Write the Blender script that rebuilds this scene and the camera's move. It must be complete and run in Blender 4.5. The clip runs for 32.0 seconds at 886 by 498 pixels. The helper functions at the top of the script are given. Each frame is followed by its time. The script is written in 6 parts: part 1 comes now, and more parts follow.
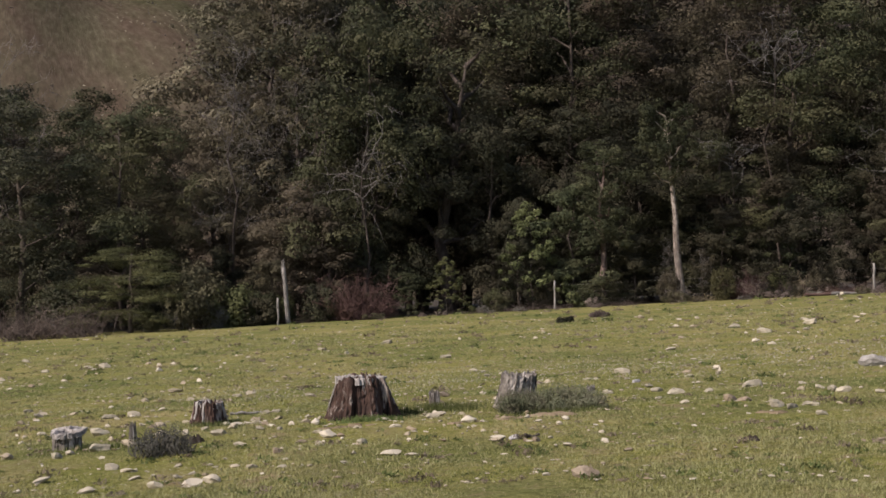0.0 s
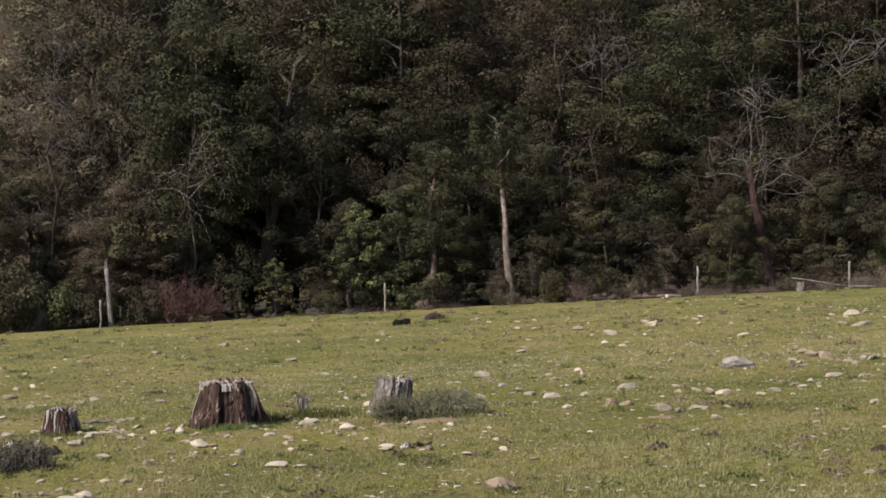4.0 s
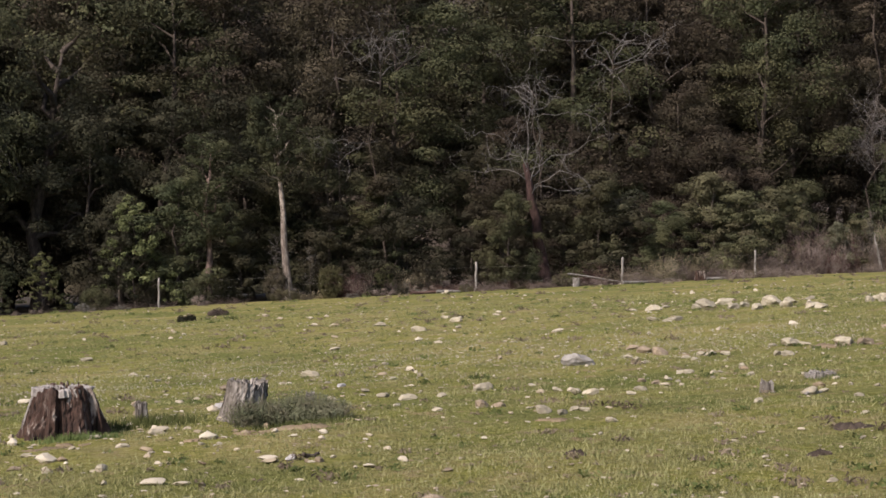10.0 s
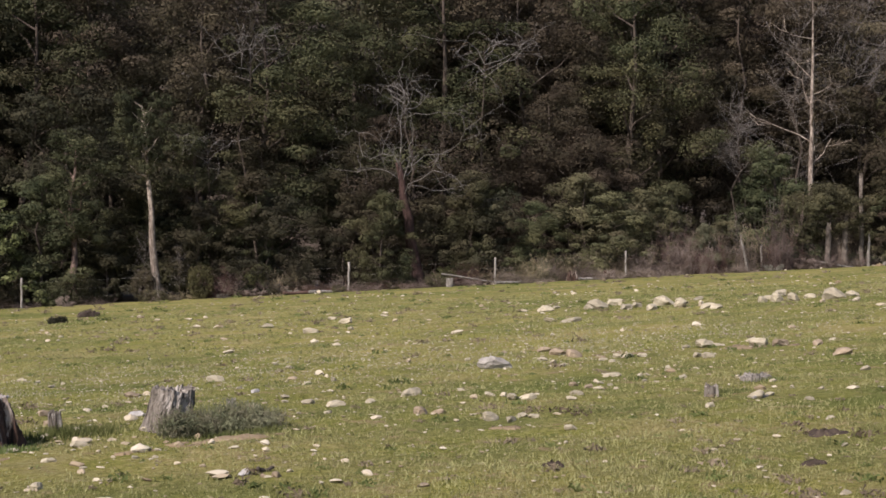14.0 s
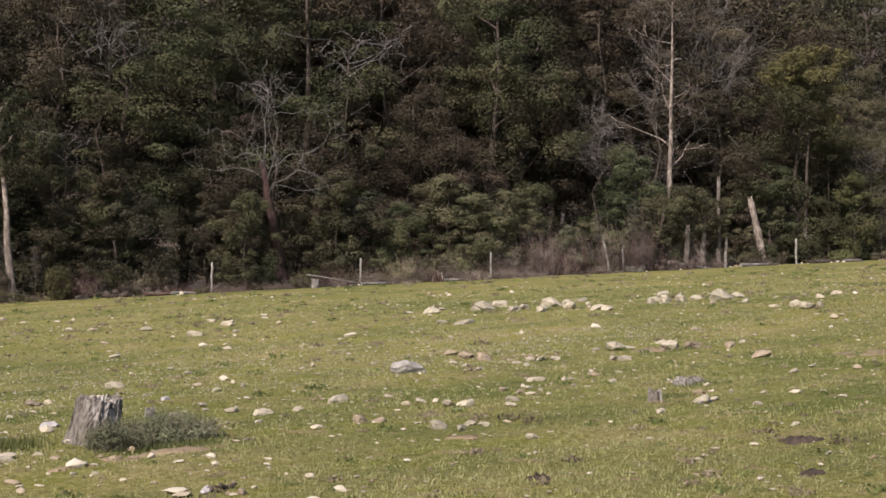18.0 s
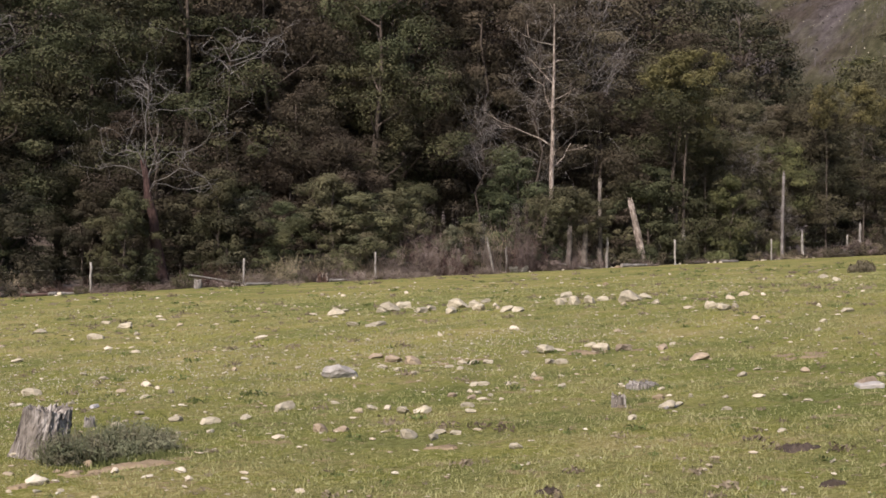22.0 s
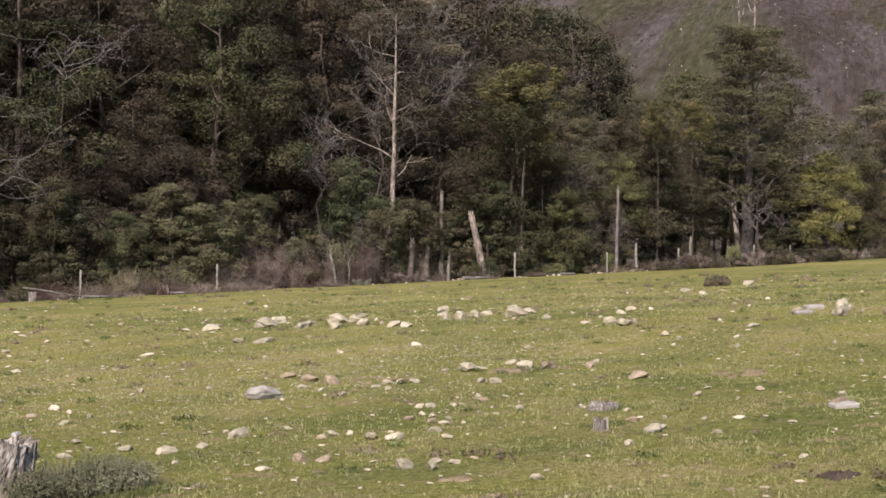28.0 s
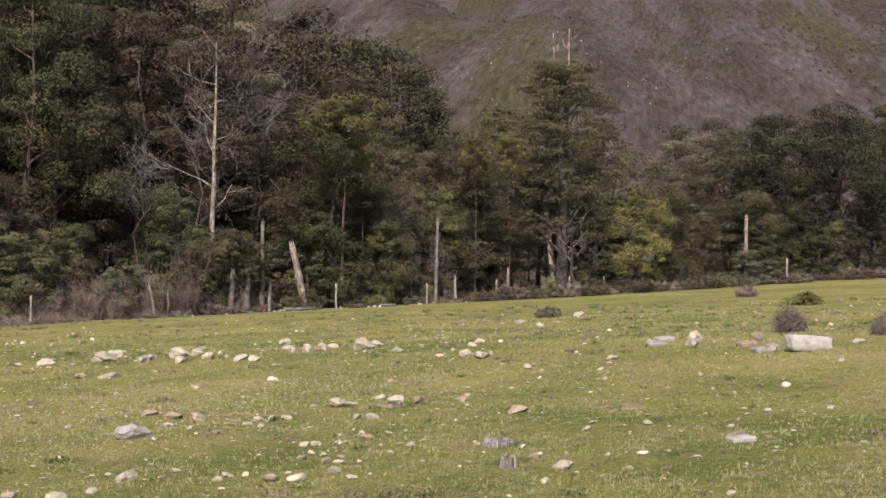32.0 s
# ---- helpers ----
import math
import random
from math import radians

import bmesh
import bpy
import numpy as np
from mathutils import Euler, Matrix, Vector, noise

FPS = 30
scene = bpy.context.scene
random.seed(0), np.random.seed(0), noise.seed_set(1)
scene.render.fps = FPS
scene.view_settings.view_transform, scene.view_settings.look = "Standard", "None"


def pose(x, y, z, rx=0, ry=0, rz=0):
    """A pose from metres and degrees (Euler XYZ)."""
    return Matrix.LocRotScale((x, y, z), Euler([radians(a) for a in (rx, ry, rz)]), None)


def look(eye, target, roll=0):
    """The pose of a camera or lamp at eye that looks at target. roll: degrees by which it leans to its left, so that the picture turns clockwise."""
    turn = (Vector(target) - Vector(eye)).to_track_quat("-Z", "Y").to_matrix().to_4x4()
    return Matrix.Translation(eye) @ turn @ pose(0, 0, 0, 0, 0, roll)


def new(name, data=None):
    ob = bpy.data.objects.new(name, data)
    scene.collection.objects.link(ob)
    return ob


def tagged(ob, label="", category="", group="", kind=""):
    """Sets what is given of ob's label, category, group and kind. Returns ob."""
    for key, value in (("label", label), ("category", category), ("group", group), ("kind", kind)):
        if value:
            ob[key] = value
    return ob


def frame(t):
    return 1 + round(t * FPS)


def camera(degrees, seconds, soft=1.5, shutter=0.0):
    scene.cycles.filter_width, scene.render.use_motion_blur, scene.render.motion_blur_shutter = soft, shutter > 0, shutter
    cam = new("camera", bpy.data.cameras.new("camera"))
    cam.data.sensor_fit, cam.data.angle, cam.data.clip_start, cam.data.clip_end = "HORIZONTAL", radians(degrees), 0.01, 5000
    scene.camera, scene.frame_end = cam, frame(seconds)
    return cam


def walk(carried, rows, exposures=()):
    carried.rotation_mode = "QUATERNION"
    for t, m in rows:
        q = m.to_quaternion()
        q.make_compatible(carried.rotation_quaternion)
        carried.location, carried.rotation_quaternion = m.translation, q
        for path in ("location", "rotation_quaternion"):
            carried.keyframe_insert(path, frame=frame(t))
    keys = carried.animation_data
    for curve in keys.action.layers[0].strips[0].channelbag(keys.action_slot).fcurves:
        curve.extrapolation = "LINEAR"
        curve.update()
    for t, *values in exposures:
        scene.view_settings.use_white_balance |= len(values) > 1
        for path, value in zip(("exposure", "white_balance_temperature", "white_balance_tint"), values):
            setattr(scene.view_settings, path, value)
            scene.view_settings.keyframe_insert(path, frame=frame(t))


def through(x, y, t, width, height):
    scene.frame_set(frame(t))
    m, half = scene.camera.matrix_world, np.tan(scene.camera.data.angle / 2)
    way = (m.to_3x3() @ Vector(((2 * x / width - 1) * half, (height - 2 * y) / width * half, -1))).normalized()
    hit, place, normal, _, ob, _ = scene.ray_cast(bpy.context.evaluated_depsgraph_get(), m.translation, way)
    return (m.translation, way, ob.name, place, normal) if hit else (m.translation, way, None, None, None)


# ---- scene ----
cam = camera(33.42, 32.0, soft=1.64)
# seconds, eye, heading (to the left from +y), pitch (up), roll
PATH = [
    (0.0, -0.000, 0.000, 1.700, -10.18, 0.17, -0.88),
    (0.5, -0.060, 0.117, 1.695, -10.72, 0.17, -0.91),
    (1.0, -0.112, 0.239, 1.685, -11.29, 0.19, -0.89),
    (1.5, -0.169, 0.372, 1.676, -12.08, 0.19, -0.84),
    (2.0, -0.217, 0.493, 1.672, -12.97, 0.18, -0.77),
    (2.5, -0.276, 0.620, 1.666, -14.11, 0.19, -0.66),
    (3.0, -0.333, 0.721, 1.661, -15.19, 0.19, -0.62),
    (3.5, -0.400, 0.845, 1.661, -16.26, 0.19, -0.60),
    (5.5, -0.666, 1.365, 1.668, -19.50, 0.14, -0.52),
    (6.0, -0.726, 1.467, 1.671, -20.22, 0.13, -0.50),
    (6.5, -0.795, 1.567, 1.670, -21.19, 0.11, -0.46),
    (7.0, -0.845, 1.698, 1.664, -22.05, 0.10, -0.41),
    (7.5, -0.900, 1.840, 1.660, -22.91, 0.07, -0.38),
    (8.0, -0.946, 1.971, 1.646, -23.70, 0.03, -0.37),
    (8.5, -0.994, 2.126, 1.642, -24.45, -0.01, -0.34),
    (9.0, -1.033, 2.257, 1.639, -25.17, -0.04, -0.36),
    (9.5, -1.096, 2.390, 1.636, -25.98, -0.05, -0.32),
    (10.0, -1.143, 2.524, 1.637, -26.58, -0.07, -0.31),
    (10.5, -1.194, 2.675, 1.640, -27.22, -0.09, -0.30),
    (11.0, -1.231, 2.804, 1.647, -27.93, -0.11, -0.28),
    (11.5, -1.276, 2.936, 1.646, -28.76, -0.11, -0.25),
    (12.0, -1.321, 3.070, 1.639, -29.43, -0.09, -0.21),
    (12.5, -1.363, 3.206, 1.644, -30.10, -0.11, -0.20),
    (13.0, -1.400, 3.349, 1.639, -30.71, -0.10, -0.17),
    (13.5, -1.463, 3.472, 1.640, -31.43, -0.10, -0.18),
    (14.0, -1.538, 3.594, 1.634, -32.08, -0.09, -0.16),
    (14.5, -1.605, 3.748, 1.632, -32.69, -0.10, -0.14),
    (16.5, -1.835, 4.263, 1.642, -35.68, -0.10, -0.06),
    (17.0, -1.882, 4.384, 1.640, -36.38, -0.08, -0.07),
    (17.5, -1.916, 4.533, 1.642, -37.14, -0.07, -0.05),
    (18.0, -1.964, 4.647, 1.640, -37.91, -0.07, -0.01),
    (18.5, -2.024, 4.783, 1.635, -38.67, -0.06, 0.03),
    (19.0, -2.050, 4.921, 1.630, -39.26, -0.06, -0.00),
    (19.5, -2.117, 5.048, 1.626, -39.98, -0.05, 0.05),
    (20.0, -2.147, 5.171, 1.630, -40.63, -0.05, 0.05),
    (20.5, -2.211, 5.280, 1.639, -41.45, -0.05, 0.16),
    (21.0, -2.259, 5.396, 1.646, -42.06, -0.05, 0.11),
    (21.5, -2.302, 5.535, 1.645, -42.57, -0.05, 0.15),
    (22.0, -2.340, 5.671, 1.657, -42.99, -0.07, 0.13),
    (22.5, -2.384, 5.812, 1.657, -43.41, -0.07, 0.12),
    (23.0, -2.445, 5.938, 1.653, -43.76, -0.08, 0.13),
    (23.5, -2.490, 6.104, 1.650, -43.96, -0.08, 0.24),
    (24.0, -2.538, 6.224, 1.649, -44.31, -0.09, 0.30),
    (24.5, -2.591, 6.374, 1.666, -44.84, -0.11, 0.23),
    (25.0, -2.616, 6.527, 1.670, -45.50, -0.08, 0.27),
    (25.5, -2.661, 6.677, 1.673, -46.26, -0.06, 0.31),
    (27.5, -2.818, 7.247, 1.702, -49.27, 0.25, 0.37),
    (28.0, -2.846, 7.395, 1.697, -50.03, 0.41, 0.30),
    (28.5, -2.894, 7.524, 1.697, -51.04, 0.54, 0.35),
    (29.0, -2.933, 7.654, 1.708, -52.20, 0.63, 0.46),
    (29.5, -2.954, 7.790, 1.723, -53.46, 0.78, 0.49),
    (30.0, -2.987, 7.918, 1.730, -54.67, 0.93, 0.54),
    (30.5, -3.025, 8.051, 1.724, -55.72, 1.06, 0.49),
    (31.0, -3.046, 8.168, 1.714, -56.74, 1.16, 0.50),
    (31.5, -3.074, 8.309, 1.717, -57.35, 1.31, 0.42),
    (32.0, -3.091, 8.409, 1.726, -57.47, 1.64, 0.34),
]


def aim(x, y, z, yaw, pitch, roll):
    a, b = radians(yaw), radians(pitch)
    way = Vector((-math.sin(a) * math.cos(b), math.cos(a) * math.cos(b), math.sin(b)))
    return look((x, y, z), Vector((x, y, z)) + 2 * way, roll)


walk(cam, [(t, aim(*p)) for t, *p in PATH], exposures=((0.0, 0.14, 6600, 20), (9.0, 0.25, 6600, 20), (19.0, 0.41, 6600, 20), (32.0, 0.52, 6600, 20)))

# ---- light ----
SUN_DIR = Vector((-0.67, -0.30, 0.66)).normalized()
world = bpy.data.worlds.new("sky")
scene.world = world
world.use_nodes = True
sky = world.node_tree.nodes.new("ShaderNodeTexSky")
sky.sky_type, sky.sun_disc = "NISHITA", False
sky.sun_elevation = math.asin(SUN_DIR.z)
sky.sun_rotation = math.atan2(SUN_DIR.x, SUN_DIR.y) % (2 * math.pi)
sky.air_density, sky.dust_density = 1.0, 1.5
back = world.node_tree.nodes["Background"]
back.inputs["Strength"].default_value = 0.115
world.node_tree.links.new(sky.outputs[0], back.inputs["Color"])
sun = new("sun", bpy.data.lights.new("sun", "SUN"))
sun.data.energy, sun.data.angle, sun.data.color = 5.0, radians(0.6), (1.0, 0.93, 0.82)
sun.matrix_world = look(SUN_DIR * 100, (0, 0, 0))


# ---- materials ----
def material(name, rough=0.9):
    m = bpy.data.materials.new(name)
    m.use_nodes = True
    t = m.node_tree
    b = t.nodes["Principled BSDF"]
    b.inputs["Roughness"].default_value = rough
    b.inputs["Specular IOR Level"].default_value = 0.2
    return m, t, b


def node(t, kind, **values):
    n = t.nodes.new(kind)
    for key, v in values.items():
        n.inputs[key].default_value = v
    return n


def ramp(t, fac, stops):
    r = t.nodes.new("ShaderNodeValToRGB")
    while len(r.color_ramp.elements) < len(stops):
        r.color_ramp.elements.new(0.5)
    for e, (p, c) in zip(r.color_ramp.elements, stops):
        e.position, e.color = p, (*c, 1)
    t.links.new(fac, r.inputs["Fac"])
    return r.outputs["Color"]


def noise_tex(t, vec, scale, detail=4.0, rough=0.6):
    n = node(t, "ShaderNodeTexNoise", Scale=scale, Detail=detail, Roughness=rough)
    if vec is not None:
        t.links.new(vec, n.inputs["Vector"])
    return n.outputs["Fac"]


def blend(t, fac, a, b, kind="MIX"):
    n = t.nodes.new("ShaderNodeMix")
    n.data_type, n.blend_type = "RGBA", kind
    for sock, v in ((n.inputs[0], fac), (n.inputs[6], a), (n.inputs[7], b)):
        if hasattr(v, "links"):
            t.links.new(v, sock)
        elif isinstance(v, tuple):
            sock.default_value = (*v, 1)
        else:
            sock.default_value = v
    return n.outputs[2]


def coords(t, kind="Object"):
    return t.nodes.new("ShaderNodeTexCoord").outputs[kind]


def bump(t, b, height, strength, distance=0.02):
    n = node(t, "ShaderNodeBump", Strength=strength, Distance=distance)
    t.links.new(height, n.inputs["Height"])
    t.links.new(n.outputs[0], b.inputs["Normal"])


def leaf_material(name, dark, mid, light, through=0.25, other=None, scale=0.13, low=0.46, high=0.66, most=0.75, leafy=0.15, sat=0.87):
    """Leaves: tone by tree, by clump and by leaf, some light passing through."""
    m, t, b = material(name, 0.75)
    b.inputs["Specular IOR Level"].default_value = 0.12
    info = t.nodes.new("ShaderNodeObjectInfo").outputs["Random"]
    isle = t.nodes.new("ShaderNodeNewGeometry").outputs["Random Per Island"]
    pos = t.nodes.new("ShaderNodeNewGeometry").outputs["Position"]
    big = noise_tex(t, pos, 0.55, 3.0)
    add = node(t, "ShaderNodeMath")
    add.operation = "MULTIPLY_ADD"
    t.links.new(isle, add.inputs[0])
    add.inputs[1].default_value = leafy
    t.links.new(big, add.inputs[2])
    c = ramp(t, add.outputs[0], [(0.36, dark), (0.56, mid), (0.8, light)])
    if other:
        c = blend(t, ramp(t, noise_tex(t, pos, scale, 4.0, 0.65), [(low, (0, 0, 0)), (high, (most, most, most))]), c, other)
    hue = node(t, "ShaderNodeHueSaturation", Saturation=sat)
    mul = node(t, "ShaderNodeMapRange")
    t.links.new(info, mul.inputs["Value"])
    mul.inputs["To Min"].default_value, mul.inputs["To Max"].default_value = 0.7, 1.3
    t.links.new(mul.outputs[0], hue.inputs["Value"])
    sh = node(t, "ShaderNodeMapRange")
    t.links.new(info, sh.inputs["Value"])
    sh.inputs["To Min"].default_value, sh.inputs["To Max"].default_value = 0.48, 0.515
    t.links.new(sh.outputs[0], hue.inputs["Hue"])
    t.links.new(c, hue.inputs["Color"])
    t.links.new(hue.outputs[0], b.inputs["Base Color"])
    tr = t.nodes.new("ShaderNodeBsdfTranslucent")
    t.links.new(hue.outputs[0], tr.inputs["Color"])
    mix = node(t, "ShaderNodeMixShader", Fac=through)
    t.links.new(b.outputs[0], mix.inputs[1])
    t.links.new(tr.outputs[0], mix.inputs[2])
    t.links.new(mix.outputs[0], t.nodes["Material Output"].inputs["Surface"])
    return m


def bark_material(name, dark, light, scale=3.0, stretch=0.15):
    m, t, b = material(name, 0.9)
    mp = node(t, "ShaderNodeMapping")
    mp.inputs["Scale"].default_value = (1, 1, stretch)
    t.links.new(coords(t), mp.inputs["Vector"])
    f = noise_tex(t, mp.outputs[0], scale * 4, 6.0, 0.7)
    g = noise_tex(t, coords(t), scale * 0.5, 3.0)
    c = ramp(t, f, [(0.35, dark), (0.62, light)])
    c = blend(t, ramp(t, g, [(0.4, (0, 0, 0)), (0.7, (0.8, 0.8, 0.8))]), c, tuple(v * 0.9 for v in dark))
    t.links.new(c, b.inputs["Base Color"])
    bump(t, b, f, 0.8, 0.03)
    return m


def rock_material(name, dark, mid, light):
    m, t, b = material(name, 0.9)
    info = t.nodes.new("ShaderNodeObjectInfo").outputs["Random"]
    geo = t.nodes.new("ShaderNodeNewGeometry")
    f = noise_tex(t, geo.outputs["Position"], 9.0, 8.0, 0.65)
    g = noise_tex(t, geo.outputs["Position"], 2.3, 3.0)
    c = ramp(t, f, [(0.3, dark), (0.5, mid), (0.68, light)])
    c = blend(t, g, c, mid)
    hue = node(t, "ShaderNodeHueSaturation")
    mul = node(t, "ShaderNodeMapRange")
    t.links.new(info, mul.inputs["Value"])
    mul.inputs["To Min"].default_value, mul.inputs["To Max"].default_value = 0.72, 1.12
    t.links.new(mul.outputs[0], hue.inputs["Value"])
    t.links.new(c, hue.inputs["Color"])
    t.links.new(hue.outputs[0], b.inputs["Base Color"])
    bump(t, b, f, 1.0, 0.03)
    return m


def meadow_material():
    m, t, b = material("meadow", 1.0)
    b.inputs["Specular IOR Level"].default_value = 0.0
    p = coords(t)
    big = noise_tex(t, p, 0.09, 4.0, 0.6)
    mid = noise_tex(t, p, 0.8, 6.0, 0.72)
    fine = noise_tex(t, p, 14.0, 7.0, 0.85)
    green = ramp(t, fine, [(0.3, (0.05, 0.054, 0.013)), (0.5, (0.17, 0.169, 0.048)), (0.72, (0.345, 0.325, 0.125))])
    dry = ramp(t, fine, [(0.3, (0.092, 0.073, 0.035)), (0.5, (0.26, 0.217, 0.1)), (0.72, (0.45, 0.39, 0.22))])
    f = ramp(t, mid, [(0.42, (0, 0, 0)), (0.6, (1, 1, 1))])
    c = blend(t, f, green, dry)
    lush = ramp(t, fine, [(0.3, (0.03, 0.038, 0.011)), (0.5, (0.104, 0.12, 0.037)), (0.72, (0.2, 0.215, 0.085))])
    patchy = noise_tex(t, p, 0.4, 5.0, 0.68)
    f2 = ramp(t, big, [(0.42, (1, 1, 1)), (0.58, (0, 0, 0))])
    f3 = ramp(t, patchy, [(0.46, (0, 0, 0)), (0.58, (1, 1, 1))])
    c = blend(t, blend(t, 0.6, f2, f3), c, lush)
    soil = ramp(t, noise_tex(t, p, 2.2, 6.0, 0.75), [(0.55, (0, 0, 0)), (0.66, (0.8, 0.8, 0.8))])
    c = blend(t, soil, c, blend(t, fine, (0.13, 0.09, 0.052), (0.33, 0.255, 0.165)))
    fleck = ramp(t, noise_tex(t, p, 30.0, 3.0, 0.6), [(0.64, (0, 0, 0)), (0.7, (0.85, 0.85, 0.85))])
    where = ramp(t, noise_tex(t, p, 0.5, 4.0, 0.65), [(0.42, (0.12, 0.12, 0.12)), (0.6, (1, 1, 1))])
    c = blend(t, blend(t, 1.0, fleck, where, "MULTIPLY"), c, (0.42, 0.375, 0.25))
    t.links.new(c, b.inputs["Base Color"])
    bump(t, b, blend(t, 0.5, fine, mid), 0.9, 0.06)
    return m


def hill_material():
    """Burnt scrub: grey-mauve stems with green regrowth in patches; brown grazing on one side."""
    m, t, b = material("scrub_hillside", 1.0)
    b.inputs["Specular IOR Level"].default_value = 0.0
    p = coords(t)
    cut = t.nodes.new("ShaderNodeSeparateXYZ")
    t.links.new(p, cut.inputs[0])
    side = node(t, "ShaderNodeMapRange")
    t.links.new(cut.outputs[0], side.inputs["Value"])
    side.inputs["From Min"].default_value, side.inputs["From Max"].default_value = 60.0, 190.0

    def fall(across):
        """Coordinates across and down the slope, drawn out along the fall line."""
        dot = t.nodes.new("ShaderNodeVectorMath")
        dot.operation = "DOT_PRODUCT"
        t.links.new(p, dot.inputs[0])
        dot.inputs[1].default_value = across
        down = node(t, "ShaderNodeMath")
        down.operation = "MULTIPLY"
        t.links.new(cut.outputs[2], down.inputs[0])
        down.inputs[1].default_value = 0.4
        both = t.nodes.new("ShaderNodeCombineXYZ")
        t.links.new(dot.outputs["Value"], both.inputs[0])
        t.links.new(down.outputs[0], both.inputs[1])
        return both.outputs[0]

    p = blend(t, side.outputs[0], fall((1, 0.1, 0)), fall((0.42, -0.91, 0)))
    big = noise_tex(t, p, 0.02, 6.0, 0.68)
    mid = noise_tex(t, p, 0.055, 7.0, 0.72)
    fine = noise_tex(t, p, 0.6, 7.0, 0.75)
    grey = ramp(t, fine, [(0.3, (0.036, 0.031, 0.031)), (0.52, (0.075, 0.065, 0.064)), (0.72, (0.125, 0.109, 0.106))])
    brown = ramp(t, fine, [(0.3, (0.024, 0.019, 0.016)), (0.52, (0.050, 0.041, 0.034)), (0.72, (0.080, 0.066, 0.056))])
    green = ramp(t, fine, [(0.3, (0.021, 0.022, 0.012)), (0.52, (0.050, 0.050, 0.027)), (0.72, (0.096, 0.092, 0.052))])
    pale = ramp(t, fine, [(0.3, (0.046, 0.040, 0.026)), (0.52, (0.078, 0.067, 0.044)), (0.72, (0.116, 0.102, 0.070))])
    rust = ramp(t, fine, [(0.3, (0.040, 0.029, 0.021)), (0.52, (0.070, 0.053, 0.038)), (0.72, (0.104, 0.080, 0.059))])
    c = blend(t, ramp(t, mid, [(0.44, (0, 0, 0)), (0.56, (1, 1, 1))]), brown, grey)
    c = blend(t, ramp(t, big, [(0.5, (0, 0, 0)), (0.6, (0.85, 0.85, 0.85))]), c, green)
    left = blend(t, ramp(t, mid, [(0.4, (0, 0, 0)), (0.58, (1, 1, 1))]), pale, rust)
    left = blend(t, ramp(t, big, [(0.46, (0, 0, 0)), (0.6, (0.8, 0.8, 0.8))]), left, green)
    c = blend(t, side.outputs[0], left, c)
    t.links.new(c, b.inputs["Base Color"])
    bump(t, b, fine, 0.6, 0.5)
    return m


MEADOW, HILL = meadow_material(), hill_material()
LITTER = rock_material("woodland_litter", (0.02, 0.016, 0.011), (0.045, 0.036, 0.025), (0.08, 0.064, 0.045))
LEAF_DARK = leaf_material("dark_green_leaves", (0.011, 0.013, 0.008), (0.034, 0.037, 0.021), (0.077, 0.074, 0.040), 0.16, (0.062, 0.050, 0.027))
LEAF_GREEN = leaf_material("green_leaves", (0.014, 0.019, 0.009), (0.047, 0.055, 0.025), (0.102, 0.105, 0.049), 0.18, (0.076, 0.066, 0.03))
LEAF_BROWN = leaf_material("brown_tinged_leaves", (0.017, 0.013, 0.009), (0.054, 0.042, 0.028), (0.105, 0.082, 0.053), 0.14, (0.045, 0.043, 0.023))
LEAF_YELLOW = leaf_material("yellow_green_leaves", (0.03, 0.033, 0.013), (0.072, 0.075, 0.028), (0.14, 0.135, 0.05), 0.2, (0.06, 0.058, 0.028), 0.2)
LEAF_BRIGHT = leaf_material("bright_green_leaves", (0.028, 0.035, 0.015), (0.064, 0.074, 0.032), (0.12, 0.13, 0.06), 0.18)
LEAF_GREY = leaf_material("grey_green_leaves", (0.06, 0.06, 0.048), (0.14, 0.135, 0.11), (0.24, 0.23, 0.19), 0.12)
TWIG_DRY = leaf_material("dry_twigs", (0.055, 0.041, 0.034), (0.135, 0.104, 0.087), (0.25, 0.2, 0.17), 0.1)
TWIG_DARK = leaf_material("dark_brown_twigs", (0.032, 0.024, 0.02), (0.08, 0.06, 0.049), (0.145, 0.112, 0.092), 0.1)
TWIG_RED = leaf_material("reddish_twigs", (0.038, 0.02, 0.017), (0.083, 0.046, 0.038), (0.14, 0.085, 0.07), 0.1)
LEAF_DUSTY = leaf_material("dusty_brown_green_leaves", (0.042, 0.035, 0.022), (0.11, 0.09, 0.056), (0.185, 0.154, 0.098), 0.16, (0.06, 0.06, 0.033))
LEAF_SAGE = leaf_material("sage_green_leaves", (0.05, 0.059, 0.03), (0.128, 0.142, 0.075), (0.245, 0.252, 0.148), 0.25, (0.16, 0.13, 0.09), 5.0)
LEAF_GOLD = leaf_material("golden_green_leaves", (0.06, 0.057, 0.018), (0.145, 0.132, 0.042), (0.24, 0.215, 0.07), 0.16, (0.085, 0.085, 0.036), 0.4, 0.52, 0.68, 0.6, sat=0.9)
LEAF_TOP = leaf_material("yellow_green_top_leaves", (0.055, 0.055, 0.018), (0.135, 0.13, 0.042), (0.23, 0.212, 0.07), 0.18, (0.07, 0.076, 0.032), 0.4, 0.54, 0.7, 0.6)
LEAF_LUSH = leaf_material("lush_green_blades", (0.05, 0.07, 0.018), (0.10, 0.135, 0.035), (0.18, 0.215, 0.07), 0.25, sat=0.9)
LEAF_TAN = leaf_material("olive_tan_leaves", (0.03, 0.03, 0.015), (0.08, 0.077, 0.038), (0.15, 0.142, 0.07), 0.18, (0.055, 0.062, 0.03), 0.5)
